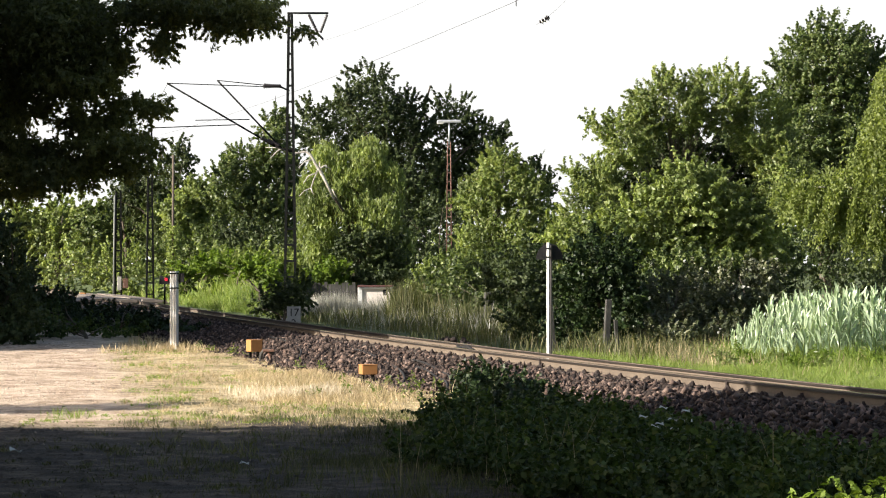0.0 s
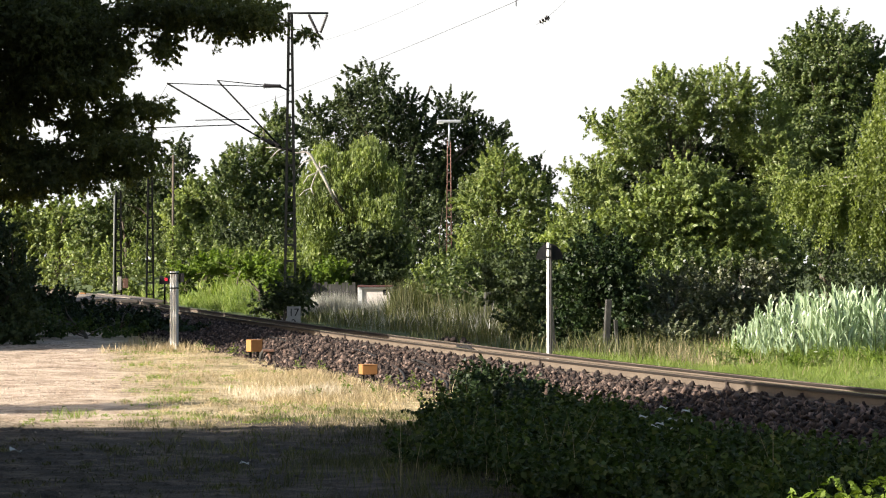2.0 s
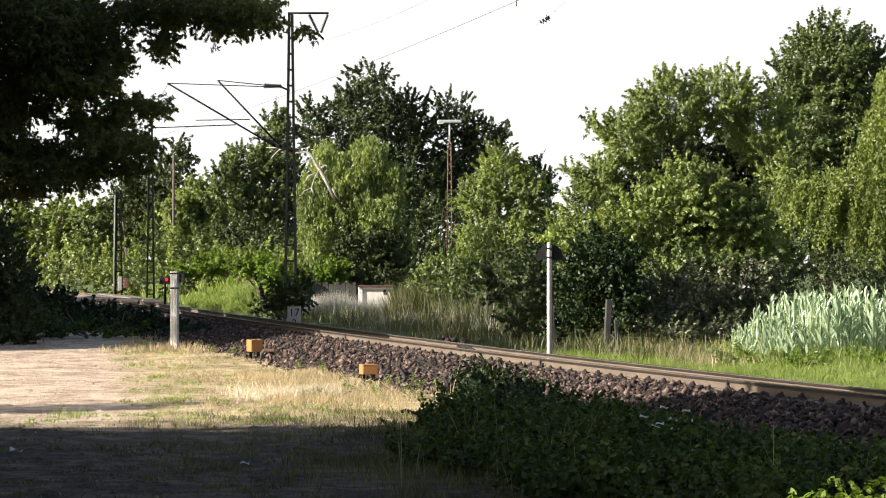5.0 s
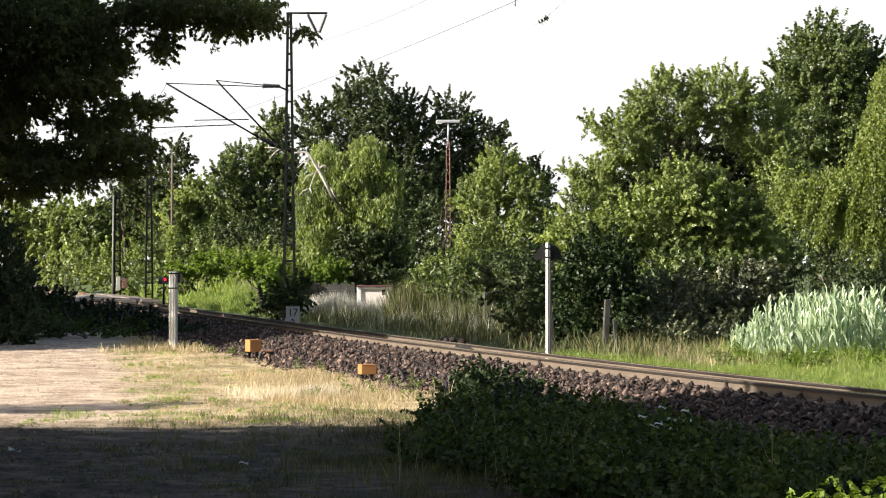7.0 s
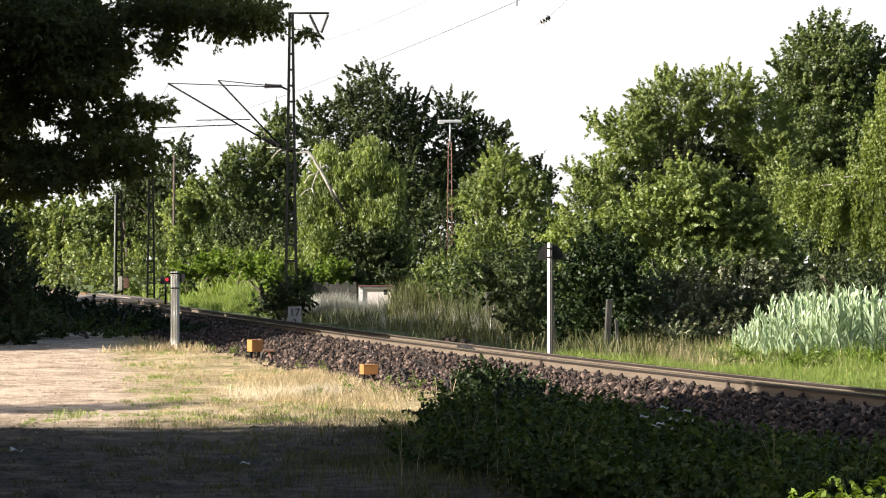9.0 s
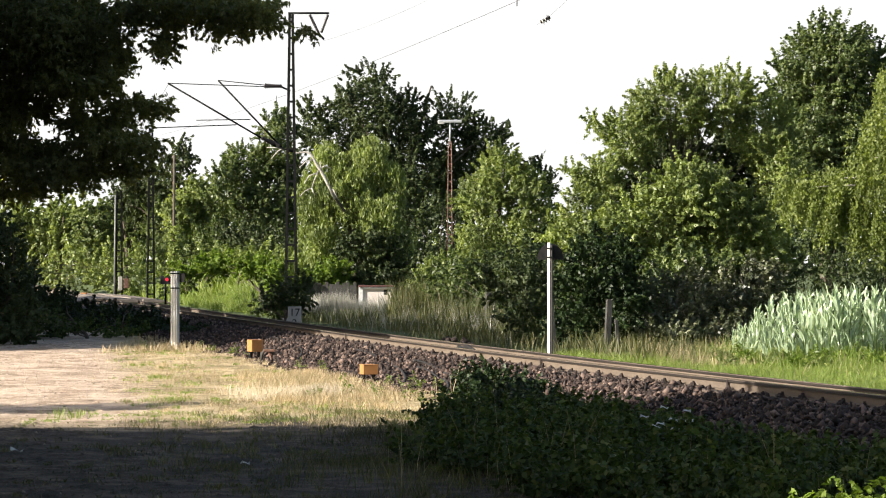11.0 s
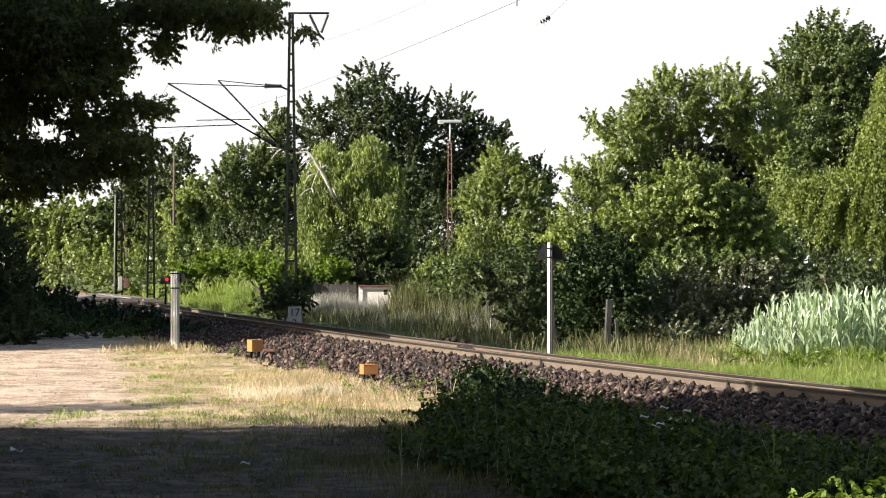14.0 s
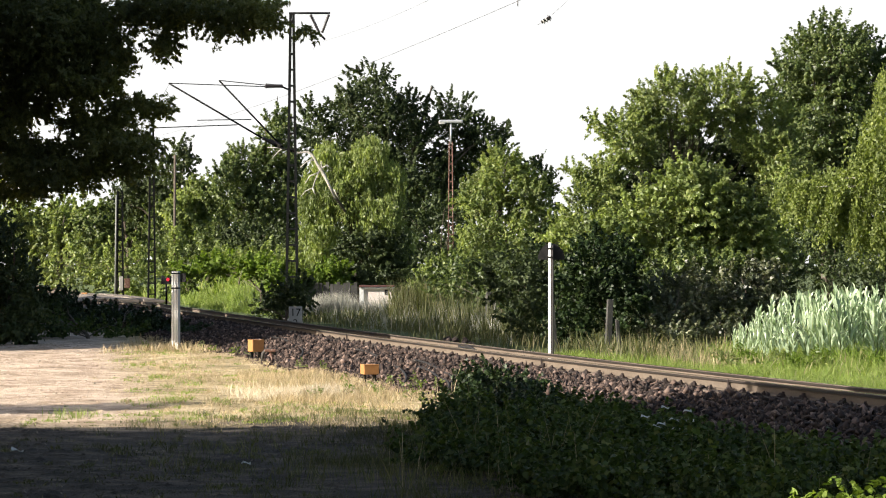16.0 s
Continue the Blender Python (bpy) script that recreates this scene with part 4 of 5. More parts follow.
    # small weeds in the dry turf and at the foot of the ballast
    weeds = [(-4.5, 61.8, 0.3), (-4.1, 60.9, 0.2), (-2.7, 54.2, 0.22), (-2.2, 52.6, 0.2), (-0.9, 46.6, 0.28), (-0.5, 45.8, 0.3), (-1.5, 43.6, 0.34), (-1.0, 42.6, 0.36), (-0.6, 42.0, 0.42), (-0.35, 41.2, 0.4),
             (-1.9, 42.2, 0.26), (-5.6, 66.0, 0.25), (-5.2, 64.6, 0.2), (-6.9, 66.4, 0.25), (-0.1, 40.6, 0.5), (0.15, 40.2, 0.55)]
    for i, (x, y, h) in enumerate(weeds):
        tree("weed", (x, y), [lobe(x, y, h * 0.45, 0.10, 0.10, h * 0.5), lobe(x + 0.05, y, h * 0.3, 0.09, 0.09, h * 0.3)], 14, 10, 0.03, (0.04, 0.018), LEAF_LIGHT if i % 3 else LEAF_YELLOW,
             "small green leafy weed in the dry turf", 300 + i, 0.006, category="weed", limbs=4, group="weeds in the turf")
    g = random.Random(41)
    for i in range(34):
        x, y = g.uniform(5.2, 10.2), g.uniform(53.5, 58)
        h = g.uniform(0.2, 0.42)
        if side_of_track(x, y) > 3.6:
            tree("weed", (x, y), [lobe(x, y, h * 0.45, 0.17, 0.17, h * 0.5), lobe(x + 0.1, y, h * 0.3, 0.15, 0.15, h * 0.3)], 22, 10, 0.075, (0.12, 0.028), LEAF_LIGHT if i % 4 == 0 else LEAF_YELLOW,
                 "leafy green weed standing in the verge", 400 + i, 0.008, category="weed", limbs=4, group="weeds in the verge")
    # distant wood
    rng = np.random.default_rng(77)
    at, axis, face = [], [], []
    for i in range(46):
        x = -50 + 2.1 * i + rng.uniform(-0.8, 0.8)
        y = 225 + rng.uniform(0, 18)
        h = rng.uniform(4.5, 7.0) + 2.2 * (x < -12)
        p, q, f, _ = leaves_of(rng, [lobe(x, y, h * 0.5, 2.0, 1.6, h * 0.52)], 22, 34, 0.6, 0.15)
        at.append(p)
        axis.append(q)
        face.append(f)
    tagged(part("far_wood", leaf_mesh("far_wood", rng, np.concatenate(at), np.concatenate(axis), 0.5, 0.36, np.concatenate(face)), LEAF_MID), "distant green wood behind the railway", "wood", kind="stuff")


def build_shade_trees():
    """The row of tall trees left of the camera, whose boughs hang into view and whose shade lies on the ground."""
    tree("robinia_tree", (-9.6, 28.5), [lobe(-9.5, 27.7, 7.2, 4.4, 4.2, 4.6), lobe(-9.3, 30.2, 6.5, 1.8, 2.4, 1.8), lobe(-7.0, 30.5, 5.2, 1.7, 2.0, 2.2)],
         1000, 22, 0.3, (0.32, 0.17), LEAF_ROBINIA, "tall dark robinia standing beside the lot", 20, 0.2, limbs=24, group="trees along the lot")
    tree("robinia_tree", (-7.4, 31.2), [lobe(-4.27, 31, 4.49, 1.12, 1.10, 0.58), lobe(-2.82, 31.1, 4.74, 0.76, 0.80, 0.23), lobe(-2.03, 31.2, 4.69, 0.32, 0.60, 0.21), lobe(-1.52, 31.2, 4.48, 0.15, 0.30, 0.06), lobe(-2.34, 31.1, 4.53, 0.23, 0.50, 0.12), lobe(-4.00, 31, 3.92, 0.58, 0.90, 0.25), lobe(-3.28, 31.1, 3.67, 0.40, 0.50, 0.12), lobe(-3.51, 31, 3.27, 0.53, 0.80, 0.21), lobe(-4.24, 31, 2.98, 0.76, 0.80, 0.22), lobe(-3.35, 31.2, 3.01, 0.23, 0.40, 0.12), lobe(-4.79, 31.2, 3.75, 0.35, 0.80, 0.73), lobe(-3.00, 31, 4.32, 0.17, 0.40, 0.13), lobe(-3.66, 31, 4.16, 0.36, 0.60, 0.21), lobe(-3.78, 31.2, 3.50, 0.40, 0.50, 0.15), lobe(-4.45, 31.2, 3.20, 0.37, 0.50, 0.17), lobe(-4.42, 31.2, 3.65, 0.24, 0.40, 0.10), lobe(-4.60, 31.2, 2.74, 0.37, 0.40, 0.09)],
         4600, 14, 0.066, (0.068, 0.026), LEAF_ROBINIA, "dark robinia with feathery boughs hanging over the lot", 35, 0.14, limbs=4, group="trees along the lot", core=0.45, lift=-0.25)
    for i, (x, y, h) in enumerate([(-10.5, 21.5, 12.5), (-10.2, 15.5, 12.0), (-14.5, 25.0, 13.5), (-15, 17.0, 13.0)]):
        tree("tree", (x, y), [lobe(x, y, h * 0.55, 3.6, 3.8, h * 0.47), lobe(x, y + 0.5, h * 0.3, 3.0, 3.4, h * 0.28)], 360, 22, 0.5, (0.6, 0.5), LEAF_MID,
             "tall leafy tree along the edge of the lot", 21 + i, 0.3, group="trees along the lot")
    # unseen trees added round the camera to dim the sky's fill light
    for i, (x, y, h) in enumerate([(-3.5, -7, 12), (4, -9, 13), (9.5, -4, 12), (10.5, 6, 12), (12.5, 16, 11)]):
        tree("tree", (x, y), [lobe(x, y, h * 0.6, 4.2, 4.2, h * 0.42)], 300, 22, 0.5, (0.6, 0.5), LEAF_MID, "unseen leafy tree added behind the viewpoint to block sky light", 70 + i, 0.3, group="trees along the lot")
    tree("tree", (-13.2, 28), [lobe(-13.2, 27.0, 4.2, 3.4, 3.6, 3.8), lobe(-13.2, 24.8, 9.0, 3.2, 3.4, 3.4)], 620, 24, 0.5, (0.6, 0.5), LEAF_MID, "tall leafy tree along the edge of the lot", 33, 0.3, group="trees along the lot")
    for i, (x, y, h) in enumerate([(-19.8, 103.5, 6.6), (-20.4, 110, 6.4), (-21.4, 117.5, 6.4), (-22.8, 125.5, 6.2)]):
        tree("tree", (x, y), [lobe(x, y, h * 0.52, 1.6, 3.9, h * 0.5)], 320, 24, 0.36, (0.45, 0.36), LEAF_DARK, "dense dark bushy tree before the crossing", 80 + i, 0.15, group="trees along the lot")
    # added out of view: a high crown that shades the rail, not the post
    tree("tree", (-15.9, 62.3), [lobe(-15.9, 62.0, 8.5, 1.9, 1.6, 1.1), lobe(-16.0, 64.6, 8.7, 1.7, 1.7, 1.1)], 180, 24, 0.4, (0.5, 0.4), LEAF_DARK, "unseen slim tree added to shade the near rail", 95, 0.12, core=0.6, group="trees along the lot")
    tree("spruce_tree", (-16.5, 35.6), [lobe(-16.5, 35.5, 2.6, 1.6, 2.4, 2.6), lobe(-16.5, 35.6, 5.0, 1.0, 1.4, 1.6)], 380, 40, 0.22, (0.24, 0.12), LEAF_DARK,
         "narrow dark conifer at the edge of the lot", 30, 0.15, group="trees along the lot")
    for i, (x, y, h) in enumerate([(-15.8, 67.6, 8.6), (-15.8, 74, 8.9), (-16.2, 80, 8.9), (-17.4, 87, 8.5), (-19.2, 95, 8.2)]):
        tree("tree", (x, y), [lobe(x, y, h * 0.55, 2.8, 3.8, h * 0.47), lobe(x, y, h * 0.28, 2.6, 3.4, h * 0.28)], 420, 24, 0.5, (0.6, 0.48), LEAF_DARK,
             "dense dark tree at the far edge of the lot", 60 + i, 0.25, core=0.6, group="trees along the lot")


def build_brambles():
    """A knee-high thicket before the track: arching canes and many leaves."""
    rng = np.random.default_rng(31)
    mounds = [(0.45, 38.2, 0.85), (0.95, 36.2, 0.58), (1.55, 34.4, 0.5), (0.55, 34.2, 0.5), (1.75, 32.6, 0.42), (2.35, 30.6, 0.36), (1.0, 31.2, 0.5), (3.0, 28.6, 0.32), (0.55, 27.8, 0.42), (2.0, 28.0, 0.42), (3.9, 27.0, 0.3), (1.2, 25.2, 0.5), (3.1, 25.2, 0.4), (2.2, 23.6, 0.45), (4.0, 24.0, 0.4), (0.1, 31.4, 0.35), (0.2, 29.0, 0.3)]
    for i, (x, y, h) in enumerate(mounds):
        low = h < 0.42 and x < 0.3
        lobes = [lobe(x, y, h * 0.28, 0.45 if h > 0.8 else 0.75, 1.7, h * 0.42), lobe(x + rng.uniform(-0.5, 0.5), y + rng.uniform(-1, 1), h * 0.4, 0.45, 0.9, h * 0.33)]
        # the first two mounds get near-black leaves: their shade is painted in
        tree("bramble_bush", (x, y), lobes, 80 if low else 250, 18, 0.10, (0.066, 0.048), LEAF_IVY_SHADE if i < 2 else LEAF_BRAMBLE, "dark green bramble thicket in the shade", 200 + i, 0.015, category="shrub", limbs=22,
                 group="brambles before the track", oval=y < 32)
    x, y = patchy(rng, 9000, -1.6, 0.6, 23, 37.5, 1.4, 0.2)
    # darker blades than the dry turf, with the shade painted in
    grass("weedy_grass", rng, x, y, 0.18, 0.006, GRASS_TALL, "dull weedy grass beside the brambles", 0.5, 0.1)
    # dry stalks standing out of the thicket
    x, y = patchy(rng, 420, -0.6, 3.6, 24, 39, 1.2, 0.1)
    k = side_of_track(x, y) < -3.4
    grass("dry_stalks", rng, x[k], y[k], 0.6, 0.005, GRASS_DRY, "thin dry stalks among the brambles", 0.35, 0.0)
    # sunlit shoots close to the camera
    tree("elder_shrub", (1.75, 12.2), [lobe(1.55, 12.2, 0.95, 0.13, 0.3, 0.07), lobe(1.80, 12.3, 0.98, 0.15, 0.3, 0.09), lobe(1.66, 12.2, 0.8, 0.32, 0.4, 0.22), lobe(1.46, 12.2, 0.86, 0.10, 0.3, 0.10)], 90, 12, 0.04, (0.04, 0.025), LEAF_YELLOW,
         "sunlit yellow-green shoots of a low shrub", 90, 0.012, category="shrub", limbs=14, oval=True)


build_grass()
build_trees()
build_shade_trees()
build_brambles()


# ---- masts, posts, small things ----
def beam(a, b, r, sides=8):
    return tube(bmesh.new(), [a, b], r, sides)


def catenary_mast(x, y, height, label, arms=False, base_w=0.46, top_w=0.17, depth=0.16):
    z = float(ground_z(x, y))
    m = thing("catenary_mast", pose(x, y, z, 0, 0, 10), label, "catenary mast", "catenary masts")
    half = lambda h: (base_w + (top_w - base_w) * h / height) / 2
    for sgn in (-1, 1):
        bm = bmesh.new()
        # channel leg: web and two flanges, leaning inwards
        lean = Matrix.Translation((sgn * base_w / 2, 0, 0)) @ Matrix.Rotation(math.atan2(-sgn * (base_w - top_w) / 2, height), 4, "Y")
        box(bm, 0, 0, height / 2, 0.012, depth, height, m=lean)
        for e in (-1, 1):
            box(bm, -sgn * 0.038, e * (depth / 2 - 0.006), height / 2, 0.085, 0.010, height, m=lean)
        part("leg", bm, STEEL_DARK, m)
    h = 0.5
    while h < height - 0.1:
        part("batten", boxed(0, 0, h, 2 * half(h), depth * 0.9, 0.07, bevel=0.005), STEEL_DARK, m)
        h += 0.535
    part("footing", boxed(0, 0, 0.02, base_w + 0.25, depth + 0.35, 0.3, bevel=0.03), CONCRETE, m)
    return m, z


def insulator(name, a, b, r, parent):
    """A ribbed insulator between two points."""
    a, b = Vector(a), Vector(b)
    pts, rad = [], []
    for i in range(17):
        pts.append(a.lerp(b, i / 16))
        rad.append(r if i % 2 else r * 0.5)
    return part(name, tube(bmesh.new(), pts, rad, 10), CERAMIC, parent, "brown ribbed insulator")


def build_catenary():
    d = 97.0
    m, z = catenary_mast(-5.13, d, 10.42, "tall dark steel ladder-frame catenary mast with two cantilevers")
    m.rotation_euler = (0, 0, 0)
    # places relative to the mast's foot
    def rel(x, h, dy=0.0):
        return Vector((x, dy, h - z))
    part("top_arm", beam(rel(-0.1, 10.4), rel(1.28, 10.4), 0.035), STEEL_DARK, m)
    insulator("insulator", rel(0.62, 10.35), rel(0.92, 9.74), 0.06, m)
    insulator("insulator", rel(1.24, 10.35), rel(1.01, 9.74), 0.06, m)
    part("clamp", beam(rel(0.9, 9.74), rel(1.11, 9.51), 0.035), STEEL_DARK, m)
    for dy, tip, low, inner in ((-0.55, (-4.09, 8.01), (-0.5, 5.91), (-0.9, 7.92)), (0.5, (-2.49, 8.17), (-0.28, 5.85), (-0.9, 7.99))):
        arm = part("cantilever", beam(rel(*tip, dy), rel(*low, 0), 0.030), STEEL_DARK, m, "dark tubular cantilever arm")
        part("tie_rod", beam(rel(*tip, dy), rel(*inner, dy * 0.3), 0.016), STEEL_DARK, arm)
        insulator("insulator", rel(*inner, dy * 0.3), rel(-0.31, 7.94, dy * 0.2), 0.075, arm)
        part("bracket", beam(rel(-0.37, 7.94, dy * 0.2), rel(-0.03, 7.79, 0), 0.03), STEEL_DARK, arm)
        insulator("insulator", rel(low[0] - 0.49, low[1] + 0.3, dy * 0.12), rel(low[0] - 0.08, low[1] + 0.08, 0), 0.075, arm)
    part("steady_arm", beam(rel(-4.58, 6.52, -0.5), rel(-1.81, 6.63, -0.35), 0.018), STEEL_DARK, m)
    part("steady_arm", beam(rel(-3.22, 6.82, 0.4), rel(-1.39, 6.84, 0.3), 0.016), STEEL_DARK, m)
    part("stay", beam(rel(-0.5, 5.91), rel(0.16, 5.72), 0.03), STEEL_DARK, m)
    # kilometre board on the mast
    sign = thing("kilometre_sign", pose(-4.75, 92.0, -0.04), "white kilometre board with black numerals on a short post", "sign")
    # white board in concrete grey: the shade on it is painted in
    part("board", boxed(0, 0, 0.25, 0.43, 0.02, 0.82, bevel=0.004), CONCRETE, sign, "white board greyed by painted shade")
    part("post", boxed(0, 0.04, 0.25, 0.06, 0.05, 0.6), STEEL_DARK, sign)
    for word, h in (("17", 0.36), ("2", 0.02)):
        cu = bpy.data.curves.new("numeral", "FONT")
        cu.body, cu.size, cu.extrude, cu.align_x = word, 0.34, 0.003, "CENTER"
        tmp = new("numeral_curve", cu)
        bpy.context.view_layer.update()
        me = bpy.data.meshes.new_from_object(tmp.evaluated_get(bpy.context.evaluated_depsgraph_get()))
        bpy.data.objects.remove(tmp)
        me.materials.clear()
        n = part("numeral", me, PAINT_BLACK, sign)
        n.matrix_basis = pose(0, -0.014, h, 90, 0, 0)
    # wires along the track
    def wire(name, pts, r, label):
        return tagged(part(name, tube(bmesh.new(), pts, r, 5), WIRE), label, "overhead wire", "overhead wires")
    def sag(a, b, drop, n=14):
        a, b = Vector(a), Vector(b)
        return [a.lerp(b, i / n) - Vector((0, 0, drop * 4 * (i / n) * (1 - i / n))) for i in range(n + 1)]
    wire("feeder_wire", sag((-13.7, 140.5, 8.25), (3.4, 58.5, 8.15), 0.3), 0.006, "thin dark overhead wire above the trees")
    wire("feeder_wire", sag((-4.1, 97, 9.45), (1.6, 76, 10.0), 0.2), 0.004, "thin dark overhead wire above the trees")
    wire("contact_wire", sag((-9.6, 96.5, 6.55), (-17.5, 143, 6.4), 0.02), 0.007, "copper contact wire over the track")
    wire("catenary_wire", sag((-9.2, 96.5, 8.0), (-17.2, 143, 7.9), 0.9), 0.007, "sagging messenger wire over the track")
    for f in (0.45, 0.65, 0.9):
        p = Vector((-13.7, 140.5, 8.25 - 1.2 * f * (1 - f))).lerp(Vector((3.4, 58.5, 8.15 - 1.2 * f * (1 - f))), f)
        tagged(part("dropper_clamp", beam(p + Vector((0, 0, -0.12)), p + Vector((0, 0, 0.1)), 0.012), WIRE), "small clamp on the overhead wire", "clamp")
    a, b = Vector((1.98, 60, 6.99)), Vector((2.22, 60, 7.12))
    ins = thing("wire_insulator", Matrix(), "small ribbed insulator hanging in a thin wire", "insulator")
    insulator("body", a.lerp(b, 0.12), a.lerp(b, 0.95), 0.05, ins)
    for f in (0.3, 0.55, 0.8):
        part("shed", tube(bmesh.new(), [a.lerp(b, f - 0.05), a.lerp(b, f), a.lerp(b, f + 0.03)], [0.045, 0.085, 0.05], 12), PAINT_WHITE if f < 0.7 else CERAMIC, ins)
    part("hanger_wire", tube(bmesh.new(), [(1.93, 60, 6.95), (2.1, 60, 7.05), (2.5, 60, 7.4), (3.09, 60, 8.13)], 0.003, 5), WIRE, ins)
    # masts further on
    catenary_mast(-14.25, 140.5, 8.6, "distant dark lattice catenary mast beside the crossing", base_w=0.42, top_w=0.2)
    m2, z2 = catenary_mast(-16.75, 149, 5.7, "distant dark ladder mast with a white cabinet", base_w=0.4, top_w=0.3)
    part("cabinet", boxed(0.05, -0.15, 0.95, 0.2, 0.15, 0.7, bevel=0.02), CONCRETE, m2, "white cabinet")
    part("cover", boxed(0.36, -0.15, 0.95, 0.28, 0.15, 0.5, bevel=0.02), STEEL_RUST, m2, "reddish brown box")
    part("bracket", beam((0, 0, 5.3), (-0.5, 0, 5.25), 0.03), STEEL_DARK, m2)
    part("pole", beam((-0.25, -0.06, 0), (-0.19, -0.06, 5.5), 0.05), POLE_GREY, m2, "grey pole")
    pole = thing("rusty_pole", pose(-11.75, 125.5, float(ground_z(-11.75, 125.5))), "thin rusty pole grown over with creeper", "pole")
    part("shaft", beam((0, 0, -0.1), (0.03, 0, 6.7), 0.055), BARK, pole)
    rng = np.random.default_rng(3)
    h = rng.random(900) ** 0.7 * 3.4
    at = np.stack([rng.normal(0, 0.16, 900), rng.normal(0, 0.16, 900), h + 0.2], 1)
    part("creeper", leaf_mesh("creeper", rng, at, rng.normal(0, 1, (900, 3)), 0.16, 0.11), LEAF_LIGHT, pole, "green creeper")


def build_lamp_post():
    x, y = 0.25, 118
    z = float(ground_z(x, y))
    m = thing("lattice_lamp_post", pose(x, y, z), "rusty lattice lamp post with a flat grey luminaire", "lamp post")
    H = 6.96 - z
    for sx in (-1, 1):
        for sy in (-1, 1):
            part("leg", tube(bmesh.new(), [(sx * 0.13, sy * 0.13, 0), (sx * 0.06, sy * 0.06, H)], 0.022, 5), STEEL_RUST, m)
    h = 0.3
    while h < H - 0.1:
        w = 0.13 - 0.07 * h / H
        bm = bmesh.new()
        for s in (-1, 1):
            box(bm, 0, s * w, h, 2 * w, 0.012, 0.05)
            box(bm, s * w, 0, h, 0.012, 2 * w, 0.05)
        part("batten", bm, STEEL_RUST, m)
        h += 0.36
    part("pole", beam((0, 0, H - 0.1), (0, 0, H + 0.78), 0.035), LAMP_METAL, m)
    part("luminaire", boxed(0.0, 0, H + 0.83, 0.98, 0.22, 0.12, bevel=0.04), LAMP_METAL, m, "flat grey lamp housing")
    part("lamp_cover", boxed(-0.36, 0, H + 0.80, 0.28, 0.2, 0.16, bevel=0.05), PAINT_WHITE, m, "pale lamp cover")


def build_posts():
    # post with a half-round board, seen from behind
    p = thing("signal_post", pose(2.15, 59, 0.0, 0, 0, -24), "white post with a black half-round board, beyond the track", "signal post")
    bm = boxed(0, 0, 1.21, 0.055, 0.06, 2.42, bevel=0.006)
    part("post", bm, PAINT_WHITE, p, "white painted post")
    part("post_side", boxed(0.05, 0.01, 1.18, 0.045, 0.05, 2.36, bevel=0.005), CERAMIC, p, "dull brown steel section")
    bm = bmesh.new()
    ring = [bm.verts.new((0.28 * math.cos(a), 0, 0.33 * math.sin(a))) for a in (math.pi * i / 20 for i in range(21))]
    f = bm.faces.new(ring)
    ext = bmesh.ops.extrude_face_region(bm, geom=[f])
    bmesh.ops.translate(bm, verts=[e for e in ext["geom"] if isinstance(e, bmesh.types.BMVert)], vec=(0, 0.012, 0))
    bmesh.ops.recalc_face_normals(bm, faces=bm.faces)
    ob = part("board", bm, PAINT_BLACK, p, "black half-round board")
    ob.matrix_basis = pose(0.0, 0.075, 2.07, 0, 0, 24)
    for h in (2.12, 2.3):
        part("clip", boxed(0.01, 0.0, h, 0.10, 0.09, 0.03, bevel=0.004), STEEL_DARK, p)
    # post at the corner of the lot: two channels back to back
    p = thing("marker_post", pose(-6.24, 67, 0.0, 0, 0, -40), "grey and white steel post of two channels at the lot", "post")
    for x, w, mat in ((-0.075, 0.05, PAINT_WHITE), (-0.028, 0.045, LAMP_METAL), (0.02, 0.05, PAINT_WHITE), (0.072, 0.05, LAMP_METAL)):
        part("channel", boxed(x, 0.015 * (mat is LAMP_METAL), 0.9, w, 0.08, 1.82, bevel=0.006), mat, p)
    for h in (1.76, 1.42):
        part("band", boxed(0, 0, h, 0.21, 0.105, 0.03, bevel=0.004), STEEL_DARK, p)
    part("board", boxed(0.17, 0.08, 1.66, 0.17, 0.015, 0.21, bevel=0.004), PAINT_BLACK, p, "black plate seen from behind")
    part("board_bracket", boxed(0.1, 0.06, 1.6, 0.06, 0.02, 0.04), STEEL_DARK, p)
    # red lamp of the crossing
    p = thing("crossing_signal", pose(-11.9, 123.5, 0.3), "small crossing signal with a black hood and red lamp", "signal")
    part("pole", beam((0, 0, -0.25), (0, 0, 0.85), 0.045), STEEL_DARK, p)
    part("hood", boxed(0, 0, 0.98, 0.44, 0.12, 0.36, bevel=0.03), PAINT_BLACK, p, "black hood")
    lens = bmesh.new()
    bmesh.ops.create_cone(lens, cap_ends=True, segments=20, radius1=0.07, radius2=0.06, depth=0.05, matrix=pose(0.07, -0.08, 1.0, 90))
    part("lens", lens, lamp_red(), p, "glowing red lens")
    p = thing("marker_stone", pose(-16.9, 146, 0.2), "orange box beside the crossing", "box")
    part("body", boxed(-1.3, 0, 0.2, 0.3, 0.3, 0.22, bevel=0.04), PAINT_ORANGE, p)


